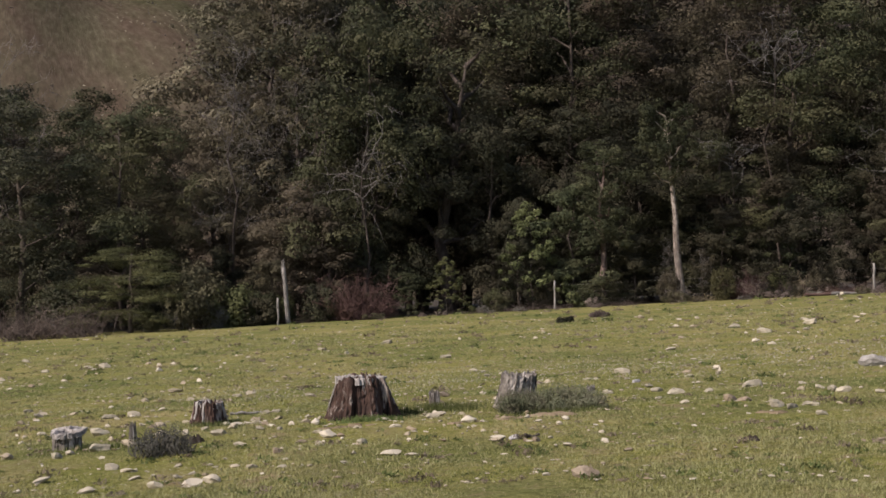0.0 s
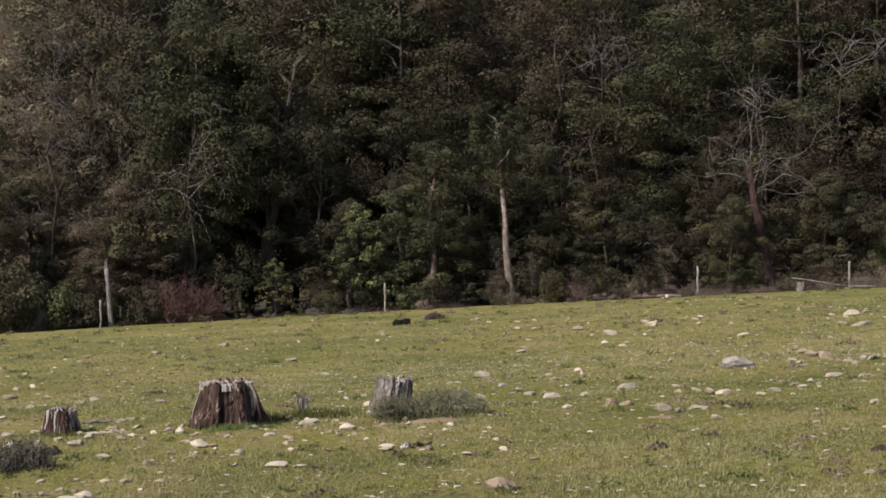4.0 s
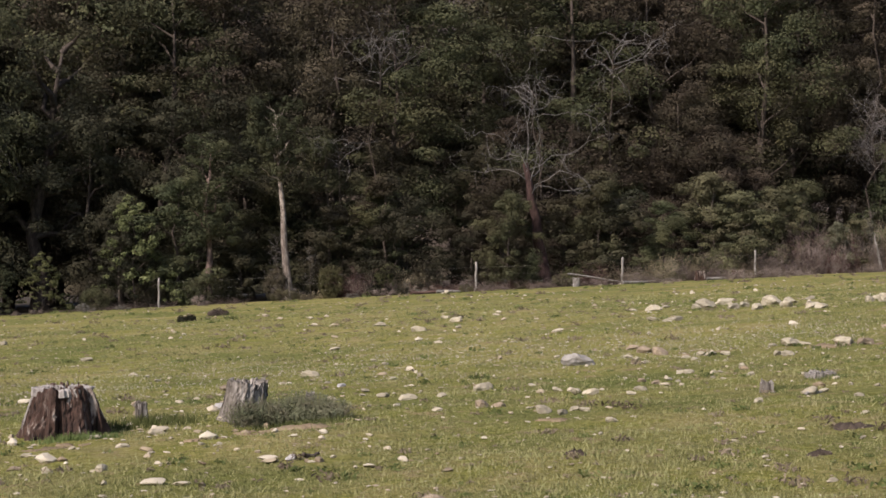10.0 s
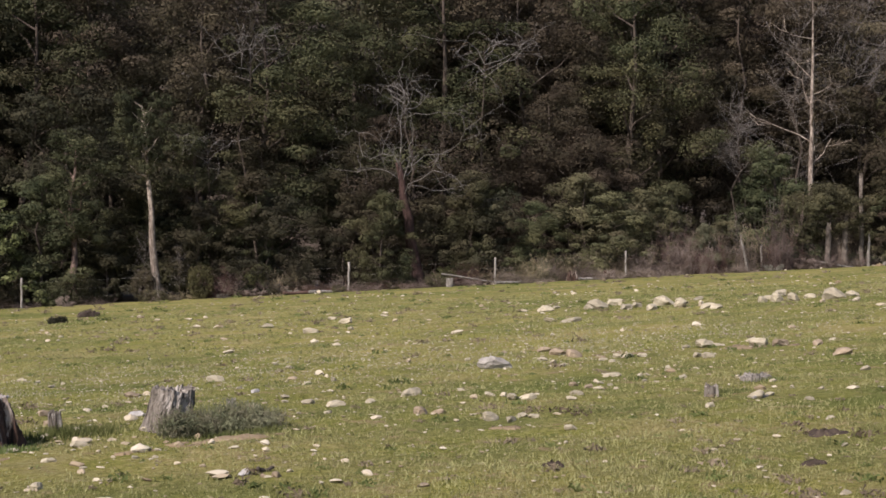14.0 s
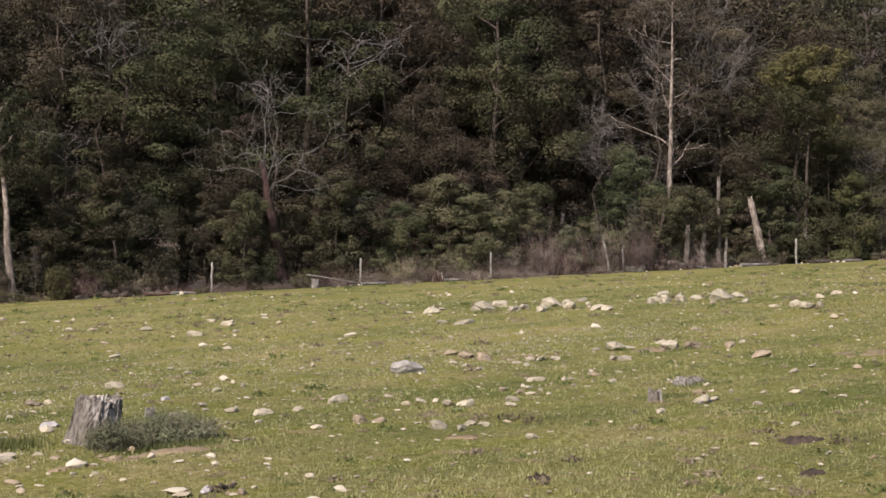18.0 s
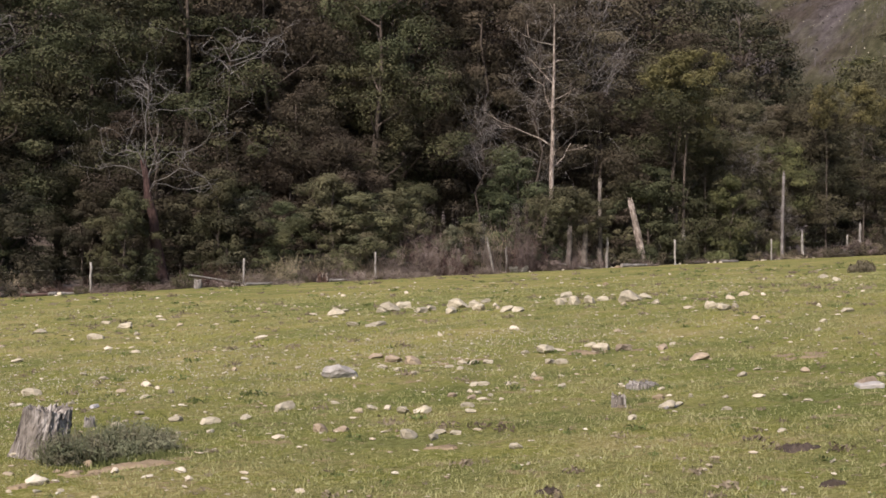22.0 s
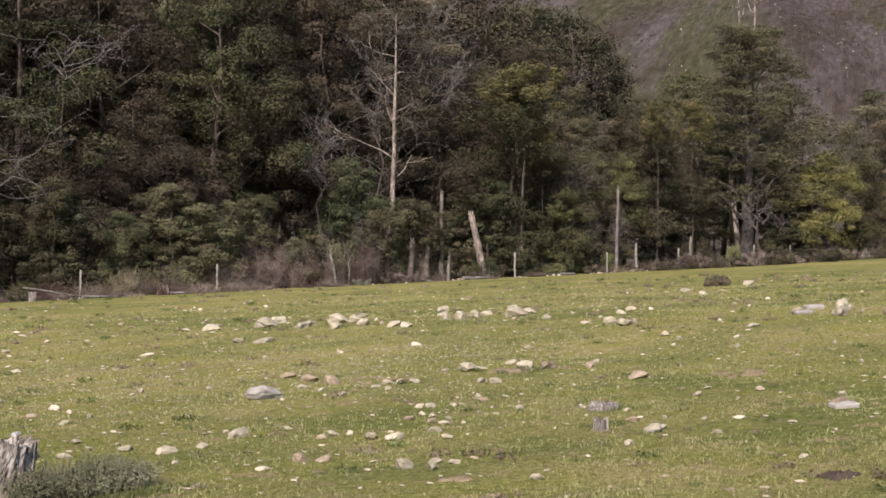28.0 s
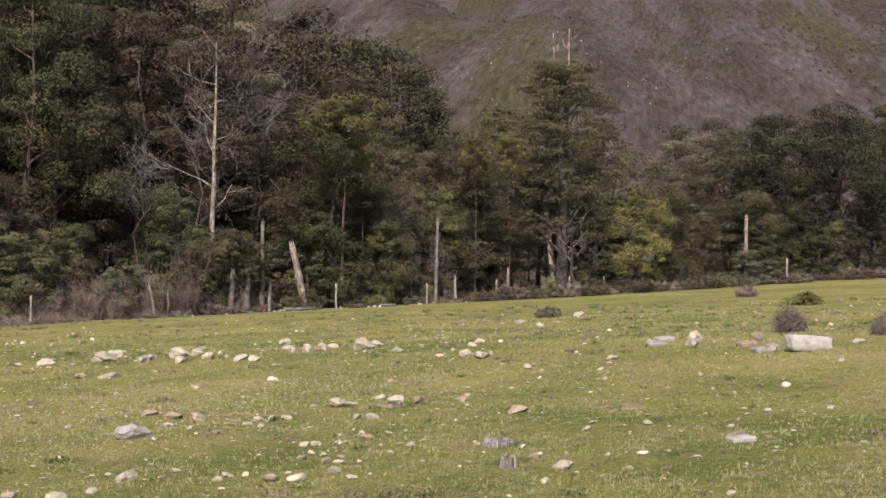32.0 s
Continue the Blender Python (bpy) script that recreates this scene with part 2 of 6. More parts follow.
LEAF_PALE = leaf_material("pale_green_leaves", (0.06, 0.066, 0.038), (0.14, 0.15, 0.09), (0.24, 0.25, 0.16), 0.2)
LEAF_OLIVE = leaf_material("olive_leaves", (0.028, 0.027, 0.015), (0.072, 0.067, 0.035), (0.13, 0.12, 0.062), 0.2, (0.085, 0.07, 0.043))
LEAF_FRESH = leaf_material("fresh_green_leaves", (0.034, 0.04, 0.016), (0.09, 0.1, 0.038), (0.17, 0.178, 0.072), 0.22, sat=0.9)
HILL_LEAF = leaf_material("hill_scrub_leaves", (0.045, 0.038, 0.033), (0.066, 0.057, 0.05), (0.09, 0.08, 0.07), 0.3)
BARK = bark_material("dark_bark", (0.03, 0.024, 0.02), (0.11, 0.09, 0.075))
BARK_PALE = bark_material("pale_peeling_bark", (0.06, 0.044, 0.035), (0.38, 0.33, 0.285), 2.2, 0.3)
BARK_GREY = bark_material("grey_dead_wood", (0.075, 0.068, 0.063), (0.235, 0.215, 0.205))
WOOD_WHITE = bark_material("weathered_white_post", (0.14, 0.13, 0.115), (0.36, 0.34, 0.31), 6.0)
WOOD_DULL = bark_material("dull_grey_brown_wood", (0.05, 0.042, 0.036), (0.21, 0.185, 0.16), 5.0)
WOOD_GREY = bark_material("weathered_grey_wood", (0.07, 0.064, 0.058), (0.34, 0.32, 0.29), 5.0)


def stump_material(name, dark, mid, pale, share):
    m, t, b = material(name, 0.95)
    mp = node(t, "ShaderNodeMapping")
    mp.inputs["Scale"].default_value = (1, 1, 0.1)
    t.links.new(coords(t), mp.inputs["Vector"])
    f = noise_tex(t, mp.outputs[0], 17.0, 5.0, 0.6)
    g = noise_tex(t, coords(t), 5.0, 4.0)
    c = ramp(t, f, [(0.36, dark), (0.47, mid), (0.56, mid), (share, pale)])
    c = blend(t, ramp(t, g, [(0.45, (0, 0, 0)), (0.7, (0.7, 0.7, 0.7))]), c, dark)
    worn = node(t, "ShaderNodeMapping")
    worn.inputs["Scale"].default_value = (1, 1, 0.35)
    t.links.new(coords(t), worn.inputs["Vector"])
    bare = ramp(t, noise_tex(t, worn.outputs[0], 4.2, 5.0, 0.7), [(0.56, (0, 0, 0)), (0.61, (0.9, 0.9, 0.9))])
    c = blend(t, blend(t, 1.0, bare, ramp(t, f, [(0.38, (0, 0, 0)), (0.5, (1, 1, 1))]), "MULTIPLY"), c, pale)
    t.links.new(c, b.inputs["Base Color"])
    bump(t, b, f, 1.0, 0.04)
    return m


STUMP_BROWN = stump_material("rotten_brown_stump", (0.010, 0.008, 0.007), (0.066, 0.04, 0.031), (0.34, 0.295, 0.26), 0.72)
STUMP_BLEACHED = stump_material("bleached_hollow_stump", (0.035, 0.029, 0.025), (0.165, 0.148, 0.128), (0.36, 0.335, 0.305), 0.68)
STUMP_PALE = bark_material("bleached_stump_wood", (0.17, 0.155, 0.14), (0.5, 0.47, 0.44), 4.0)
ROCK_PALE = rock_material("pale_rock", (0.13, 0.112, 0.078), (0.33, 0.298, 0.22), (0.48, 0.44, 0.345))
ROCK_TAN = rock_material("tan_rock", (0.12, 0.095, 0.067), (0.25, 0.2, 0.142), (0.37, 0.31, 0.23))
ROCK_GREY = rock_material("grey_rock", (0.12, 0.115, 0.11), (0.36, 0.35, 0.34), (0.6, 0.59, 0.58))
ROCK_DULL = rock_material("dull_grey_rock", (0.12, 0.112, 0.1), (0.29, 0.275, 0.25), (0.42, 0.4, 0.37))
SOIL = rock_material("bare_sandy_soil", (0.11, 0.082, 0.05), (0.2, 0.153, 0.097), (0.29, 0.23, 0.155))
SOIL_DARK = rock_material("dark_dung", (0.02, 0.014, 0.01), (0.05, 0.038, 0.03), (0.1, 0.08, 0.06))


# ---- geometry helpers ----
class Geo:
    """Collects vertices and faces for one mesh."""

    def __init__(self, seed=0):
        self.v, self.f, self.tri, self.n = [], [], [], 0
        self.rng = np.random.default_rng(seed)

    def add(self, verts, faces):
        self.v.append(np.asarray(verts, float))
        self.f.extend([tuple(i + self.n for i in f) for f in faces])
        self.n += len(verts)

    def tube(self, pts, radii, sides=6, cap=True):
        pts = np.asarray(pts, float)
        rings = []
        for i, p in enumerate(pts):
            d = pts[min(i + 1, len(pts) - 1)] - pts[max(i - 1, 0)]
            d = d / (np.linalg.norm(d) + 1e-9)
            a = np.cross(d, (0.0, 1.0, 0.0) if abs(d[1]) < 0.9 else (1.0, 0.0, 0.0))
            a /= np.linalg.norm(a)
            b = np.cross(d, a)
            ang = np.arange(sides) * 2 * np.pi / sides
            rings.append(p + radii[i] * (np.cos(ang)[:, None] * a + np.sin(ang)[:, None] * b))
        faces = []
        for i in range(len(pts) - 1):
            for k in range(sides):
                q = (k + 1) % sides
                faces.append((i * sides + k, i * sides + q, (i + 1) * sides + q, (i + 1) * sides + k))
        if cap:
            faces.append(tuple(range((len(pts) - 1) * sides, len(pts) * sides)))
        self.add(np.concatenate(rings), faces)

    def leaves(self, c, nrm, a, b):
        """Pointed leaves at centres c with normals nrm, half length a, half width b."""
        k = len(c)
        nrm = nrm / (np.linalg.norm(nrm, axis=1, keepdims=True) + 1e-9)
        r = self.rng.normal(size=(k, 3))
        t = np.cross(nrm, r)
        t /= np.linalg.norm(t, axis=1, keepdims=True) + 1e-9
        s = np.cross(nrm, t)
        a, b = np.broadcast_to(a, k)[:, None], np.broadcast_to(b, k)[:, None]
        v = np.stack([c + a * t + 0.1 * a * nrm, c - a * t + b * s, c - a * t - b * s - 0.1 * a * nrm], 1).reshape(-1, 3)
        self.tri.append(np.arange(3 * k) + self.n)
        self.v.append(v)
        self.n += 3 * k

    def mesh(self, name, mat, smooth=False):
        me = bpy.data.meshes.new(name)
        if self.tri and not self.f:
            corners = np.concatenate(self.tri)
            me.vertices.add(self.n)
            me.vertices.foreach_set("co", np.concatenate(self.v).ravel())
            me.loops.add(len(corners))
            me.loops.foreach_set("vertex_index", corners)
            me.polygons.add(len(corners) // 3)
            me.polygons.foreach_set("loop_start", np.arange(len(corners) // 3) * 3)
        else:
            more = np.concatenate(self.tri).reshape(-1, 3).tolist() if self.tri else []
            me.from_pydata(np.concatenate(self.v).tolist(), [], self.f + more)
        me.materials.append(mat)
        if smooth:
            me.polygons.foreach_set("use_smooth", [True] * len(me.polygons))
        me.update(calc_edges=True)
        return me


def part(name, me, parent, mat=None, label=""):
    """One mesh as a part of a thing; mat replaces its material on this object alone."""
    ob = new(name, me)
    ob.parent = parent
    if mat:
        ob.material_slots[0].link = "OBJECT"
        ob.material_slots[0].material = mat
    return tagged(ob, label)


def thing(name, m, label, category, group="", kind=""):
    ob = new(name)
    ob.empty_display_size = 0.2
    ob.matrix_world = m
    return tagged(ob, label, category, group, kind)


def solid(name, me, m, label, category, group="", kind="", mat=None):
    ob = new(name, me)
    ob.matrix_world = m
    if mat:
        ob.material_slots[0].link = "OBJECT"
        ob.material_slots[0].material = mat
    return tagged(ob, label, category, group, kind)


def at(x, y, rz=0.0, s=1.0, sz=None, dz=0.0):
    return pose(x, y, ground(x, y) + dz, 0, 0, rz) @ Matrix.Diagonal((s, s, sz or s, 1))


# ---- ground ----
SLOPE = (0.1376, 0.4880, -1.1912, 2.5709, -0.8103, 0.7798, 1.3567, -0.1317)
BUMPS = ((0, 12, 0.023), (0, 20, 0.127), (0, 28, -0.000), (8, 12, 0.015), (8, 20, -0.017), (8, 28, -0.086), (16, 12, -0.106), (16, 20, -0.118), (16, 28, -0.036), (24, 12, 0.116), (24, 20, 0.149), (24, 28, 0.057))


def smooth01(v):
    v = np.clip(v, 0, 1)
    return v * v * (3 - 2 * v)


def hill(x, y):
    """The hillside behind the woods."""
    r, az = np.hypot(x, y), np.degrees(np.arctan2(x, y))
    up = np.clip(r - 190, 0, None) * 0.27 * smooth01((r - 190) / 120)
    up = up * (1 + 0.10 * np.sin(az * 0.31 + 0.006 * r) + 0.05 * np.sin(az * 0.83 + 1.0))
    return up * smooth01((az + 75) / 40) * smooth01((125 - az) / 35) * (1 - 0.5 * smooth01((r - 1300) / 1500))


def relief(x, y):
    """Hoofed, tussocky turf: swells of a few centimetres."""
    a = np.sin(1.9 * x + 0.7 * y + 1.4 * np.sin(0.9 * y)) * np.sin(2.3 * y - 0.6 * x + 1.1 * np.sin(1.1 * x))
    b = np.sin(5.3 * x + 1.6 * np.sin(3.1 * y + 0.5)) * np.sin(6.1 * y + 1.7 * np.sin(2.7 * x))
    return 0.018 * a + 0.015 * b


def ground(x, y):
    r = np.hypot(x, y)
    k = np.minimum(1.0, 175.0 / (r + 1e-6))
    u, v = x * k / 50, y * k / 50
    q = 1 / (1 + np.minimum(r, 175.0) / 40)
    c = SLOPE
    z = c[0] + c[1] * u + c[2] * v + q * (c[3] * u + c[4] * v) + q * q * (c[5] * u * u + c[6] * u * v + c[7] * v * v)
    for a, b, h in BUMPS:
        z = z + h * np.exp(-((x - a) ** 2 + (y - b) ** 2) / 72)
    z = z + 1.6 * np.exp(-((x - 165) ** 2 + (y - 45) ** 2) / 1568)
    return z + relief(x, y) * np.clip((85 - r) / 25, 0, 1) + hill(x, y)


# The edge of the woods, along which the old fence runs.
EDGE = np.array([(-60, 82), (0, 84), (22, 84), (40, 80.5), (56, 75.5), (80, 73.5), (105, 73), (120, 70), (134, 62), (146, 50), (155, 36), (162, 15), (165, -10)], float)
EDGE_LEN = np.concatenate([[0], np.cumsum(np.hypot(*np.diff(EDGE, axis=0).T))])


def build_ground():
    az = np.radians(np.concatenate([np.arange(-20, 90, 0.36), np.arange(90, 340, 3.0)]))
    rad = np.concatenate([[0.6], np.geomspace(2.0, 9.5, 24), np.arange(9.7, 38, 0.22), np.arange(38, 62, 0.5), np.arange(63, 180, 1.5), np.geomspace(182, 4200, 55)])
    a, r = np.meshgrid(az, rad)
    x, y = r * np.sin(a), r * np.cos(a)
    v = np.stack([x, y, ground(x, y)], -1).reshape(-1, 3)
    n = len(az)
    faces = [(i * n + k, (i + 1) * n + k, (i + 1) * n + (k + 1) % n, i * n + (k + 1) % n) for i in range(len(rad) - 1) for k in range(n)]
    faces.append(tuple(range(n)))
    me = bpy.data.meshes.new("ground")
    me.from_pydata(v.tolist(), [], faces)
    me.materials.append(MEADOW)
    me.materials.append(HILL)
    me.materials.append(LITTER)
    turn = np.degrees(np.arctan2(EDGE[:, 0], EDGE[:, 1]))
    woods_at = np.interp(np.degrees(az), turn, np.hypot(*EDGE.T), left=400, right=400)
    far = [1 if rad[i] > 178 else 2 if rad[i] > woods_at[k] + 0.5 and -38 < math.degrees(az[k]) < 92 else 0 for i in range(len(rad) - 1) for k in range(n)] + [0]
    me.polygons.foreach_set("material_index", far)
    me.polygons.foreach_set("use_smooth", [True] * len(me.polygons))
    me.update()
    return tagged(new("ground", me), "short grazed meadow rising to a brown scrub hillside", "ground", "", "structure")


build_ground()

def edge(s, out=0.0):
    """The place s metres along the woods' edge, out metres behind it."""
    x, y = np.interp(s, EDGE_LEN, EDGE[:, 0]), np.interp(s, EDGE_LEN, EDGE[:, 1])
    i = min(max(int(np.searchsorted(EDGE_LEN, s)) - 1, 0), len(EDGE) - 2)
    d = (EDGE[i + 1] - EDGE[i]) / np.linalg.norm(EDGE[i + 1] - EDGE[i])
    return float(x - d[1] * out), float(y + d[0] * out)


# ---- trees ----
def clump(g, c, r, count, size, flat=0.7, broad=0.62):
    """A puff of foliage: small leaves in a lumpy shell, thin below."""
    d = g.rng.normal(size=(count, 3))
    d[:, 2] += 0.45
    d /= np.linalg.norm(d, axis=1, keepdims=True)
    ph = g.rng.random(3) * 6.28
    lump = 1 + 0.16 * np.sin(4.2 * d[:, 0] + ph[0]) + 0.16 * np.sin(4.6 * d[:, 1] + ph[1]) + 0.12 * np.sin(5.5 * d[:, 2] + ph[2])
    rad = r * lump * (0.62 + 0.42 * g.rng.random(count) ** 0.5)
    p = c + d * rad[:, None] * np.array([1, 1, flat])
    nrm = d + 0.28 * g.rng.normal(size=(count, 3)) + np.array([0, 0, 0.3])
    a = size * (0.55 + 0.9 * g.rng.random(count))
    g.leaves(p, nrm, a, a * broad)


def crooked(g, a, b, bend=0.12, n=5):
    a, b = np.asarray(a, float), np.asarray(b, float)
    f = np.linspace(0, 1, n)[:, None]
    off = g.rng.normal(size=(n, 3)) * bend * np.linalg.norm(b - a) * np.sin(np.pi * f) * 0.6
    return a + (b - a) * f + off


def tree_meshes(seed, height, base, radius, lobes, per_lobe, leaf=0.06, count=300, shape="round", trunk_r=0.18, tuft=0.8, bend=0.03, flat=(0.5, 0.85), limb=0.3):
    """Trunk with limbs, and a crown of leaf puffs that cap several lobes."""
    wood, crown = Geo(seed), Geo(seed + 500)
    rng = wood.rng
    lean = rng.normal(size=2) * 0.03 * height
    top = np.array([lean[0], lean[1], height * 0.9])
    stem = crooked(wood, (0, 0, -0.4), top, bend, 7)
    taper = np.linspace(trunk_r, trunk_r * 0.15, 7)
    taper[0] *= 1.35
    wood.tube(stem, taper, 8)
    for i in range(lobes):
        f = (i + 0.5) / lobes
        z = base + (height - base) * f * 0.95
        prof = {"round": math.sin(math.pi * min(0.95, 0.2 + 0.75 * f)) ** 0.6, "cone": 1.05 - 0.8 * f, "bush": (1 - f * f) ** 0.5, "tier": 0.25 + 0.85 * (1 - f) ** 0.8}[shape]
        ang = i * 2.4 + rng.normal() * 0.5
        rr = radius * prof * (0.4 + 0.5 * rng.random()) if shape != "tier" else radius * prof * (0.55 + 0.4 * rng.random())
        c = np.array([math.cos(ang) * rr, math.sin(ang) * rr, z]) + np.array([*lean, 0]) * f
        lr = radius * prof * (0.34 + 0.24 * rng.random()) + 0.25
        low = max(0.35 * base, z - 0.6 * rr - 0.03 * height)
        root = np.array([np.interp(low, stem[:, 2], stem[:, j]) for j in range(3)])
        wood.tube(crooked(wood, root, c, 0.12), np.linspace(trunk_r * limb, 0.015, 5), 5, False)
        for _ in range(per_lobe):
            d = rng.normal(size=3)
            d[2] = d[2] * 0.8 + 0.2
            d /= np.linalg.norm(d)
            q = c + d * lr * np.array([1, 1, 0.75]) * (0.7 + 0.35 * rng.random())
            q[2] = max(q[2], 0.3 * rng.random() + 0.1)
            size = tuft * (0.5 + 0.9 * rng.random() ** 1.5) * (0.6 + 0.08 * radius)
            clump(crown, q, size, int(count * (0.35 + 0.65 * min(1.5, size / (tuft * (0.6 + 0.08 * radius))) ** 2)), leaf, flat[0] + (flat[1] - flat[0]) * rng.random())
    return wood.mesh("trunk", BARK, True), crown.mesh("crown", LEAF_DARK)


def bare_meshes(seed, height, trunk_r, branches, spread, mat, start=0.35, twig=3, droop=0.0, stem_mat=None, thick=0.26, bend=0.03):
    """A leafless tree: stem, and branches that fork into twigs."""
    stem_g, br = Geo(seed), Geo(seed + 77)
    rng = br.rng
    stem = crooked(stem_g, (0, 0, -0.3), (rng.normal() * 0.02 * height, 0, height), bend, 9)
    stem_g.tube(stem, np.linspace(trunk_r, trunk_r * 0.15, 9), 8)

    def fork(p, d, length, r, level):
        pts = [np.array(p, float)]
        for _ in range(4):
            d = d + rng.normal(size=3) * 0.3 + np.array([0, 0, 0.06 - droop])
            d /= np.linalg.norm(d)
            pts.append(pts[-1] + d * length / 4)
        br.tube(pts, np.linspace(r, r * 0.35, 5), 4 if level else 5, False)
        if level < 3:
            for _ in range(twig):
                i = 1 + int(rng.integers(4))
                e = d + rng.normal(size=3) * 0.75
                fork(pts[i], e / np.linalg.norm(e), length * (0.45 + 0.25 * rng.random()), max(r * 0.55, 0.011), level + 1)

    for i in range(branches):
        f = start + (0.97 - start) * (i + rng.random()) / branches
        k = f * 8
        p = stem[int(k)] + (stem[min(8, int(k) + 1)] - stem[int(k)]) * (k - int(k))
        ang = i * 2.4 + rng.normal() * 0.6
        d = np.array([math.cos(ang), math.sin(ang), 0.35 + 0.5 * rng.random()])
        fork(p, d / np.linalg.norm(d), spread * (1.15 - 0.6 * f) * (0.7 + 0.6 * rng.random()), trunk_r * thick, 1)
    return stem_g.mesh("trunk", stem_mat or mat, True), br.mesh("branchwork", mat)


def bush_mesh(seed, w, h, tufts, leaf=0.07, count=90, mat=None):
    g = Geo(seed)
    for i in range(tufts):
        d = g.rng.normal(size=3)
        d /= np.linalg.norm(d)
        r = 0.2 * min(w, h) * (0.8 + 0.6 * g.rng.random())
        c = np.array([d[0] * w * 0.42, d[1] * w * 0.42, h * 0.45 + d[2] * h * 0.42])
        c[2] = max(c[2], r * 0.45)
        clump(g, c, r * 1.15, count, leaf, 0.85)
    return g.mesh("foliage", mat or LEAF_GREEN)


def twig_mesh(seed, w, h, stems, mat, lean=0.5, stout=1.0):
    """A dry thicket: many thin crooked forking stems."""
    g = Geo(seed)
    for i in range(stems):
        p = np.array([g.rng.uniform(-w / 2, w / 2), g.rng.uniform(-w / 4, w / 4), -0.1])
        d = np.array([g.rng.normal() * lean, g.rng.normal() * lean, 1.0])
        top = p + d * h * (0.25 + 0.75 * g.rng.random() ** 1.6)
        pts = crooked(g, p, top, 0.2, 5)
        g.tube(pts, np.linspace(0.014, 0.005, 5) * stout, 3, False)
        for _ in range(9):
            k = 1 + int(g.rng.integers(4))
            e = pts[k] + (g.rng.normal(size=3) * 0.75 + np.array([0, 0, 0.4])) * h * 0.2
            m = (pts[k] + e) / 2 + g.rng.normal(size=3) * 0.05
            g.tube([pts[k], m, e], (0.009, 0.007, 0.004), 3, False)
            if g.rng.random() < 0.5:
                g.tube([m, m + g.rng.normal(size=3) * 0.12 * h], (0.006, 0.003), 3, False)
    return g.mesh("brushwood", mat)


TALL = [tree_meshes(10 + i, 20, 2.5, 4.7, 14, 6, 0.062, 620, "round", 0.26, 1.25, 0.03, (0.42, 0.68)) for i in range(4)]
BACK = [tree_meshes(20 + i, 20, 5.0, 4.6, 14, 7, 0.09, 210, "round", 0.26, 1.2, 0.03, (0.42, 0.68)) for i in range(3)]
MEDIUM = [tree_meshes(30 + i, 11, 0.5, 3.4, 12, 6, 0.05, 600, "round", 0.17, 1.1, 0.03, (0.42, 0.68)) for i in range(5)]
SMALL = [tree_meshes(50 + i, 6, 0.1, 2.3, 11, 7, 0.046, 350, "cone" if i % 2 else "bush", 0.1, 0.68, 0.03, (0.45, 0.7)) for i in range(4)]
SAPLING = [tree_meshes(60 + i, 6, 0.3, 1.7, 26, 4, 0.06, 70, "tier", 0.06, 0.34, 0.04, (0.5, 0.9)) for i in range(2)]
GOLD_BUSH = tree_meshes(72, 10, 1.5, 3.0, 13, 8, 0.06, 380, "round", 0.2, 1.0)
GOLD_TOP = tree_meshes(71, 16, 12.4, 2.3, 9, 8, 0.06, 230, "round", 0.12, 0.7)
SHRUB = [bush_mesh(90 + i, 2.4, 1.6, 34, 0.05, 170) for i in range(3)]

SKYLINE = ((-14, 0.115), (-6.5, 0.122), (-5.0, 0.118), (-4.3, 0.098), (-3, 0.112), (-0.6, 0.108), (0.4, 0.105), (1.0, 0.115), (2, 0.132), (3.6, 0.165), (5, 0.2), (6, 0.22), (46.5, 0.225), (48.2, 0.2), (49.4, 0.188), (51.4, 0.18), (53.0, 0.17), (54.0, 0.155), (54.8, 0.125), (59, 0.114), (66, 0.11), (68.5, 0.117), (70.7, 0.12), (71.8, 0.108), (73, 0.12), (76, 0.13), (95, 0.12))


def skyline(x, y):
    """How high a tree at a place may stand to end at the woods' outline against the hill."""
    az = math.degrees(math.atan2(x + 1.5, y - 4))
    return 1.7 - ground(x, y) + math.hypot(x + 1.5, y - 4) * float(np.interp(az, [a for a, _ in SKYLINE], [b for _, b in SKYLINE]))


TREE_LABEL = {
    LEAF_DARK: "tall dark green evergreen tree at the woods' edge",
    LEAF_GREEN: "dense green broadleaf tree at the woods' edge",
    LEAF_BROWN: "tall tree with brown-tinged half-dead foliage",
    LEAF_YELLOW: "tree with bright yellow-green sunlit foliage",
    LEAF_BRIGHT: "young light green leafy tree beside the fence",
    LEAF_OLIVE: "olive green broadleaf tree below the hillside",
    LEAF_DUSTY: "tall tree with thin dusty grey-brown foliage",
    LEAF_GREY: "grey-green soft leafy shrub beside the fence",
}


def tree(kind, i, x, y, h, mat, rot, wide=1.0, full=20.0, label="", bark=None):
    trunk, crown = kind[i % len(kind)]
    s = h / full
    ob = thing("tree", pose(x, y, ground(x, y), 0, 0, rot) @ Matrix.Diagonal((s * wide, s * wide, s, 1)), label or TREE_LABEL[mat], "tree", "trees of the woods")
    part("trunk", trunk, ob, bark)
    part("crown", crown, ob, mat)
    return ob


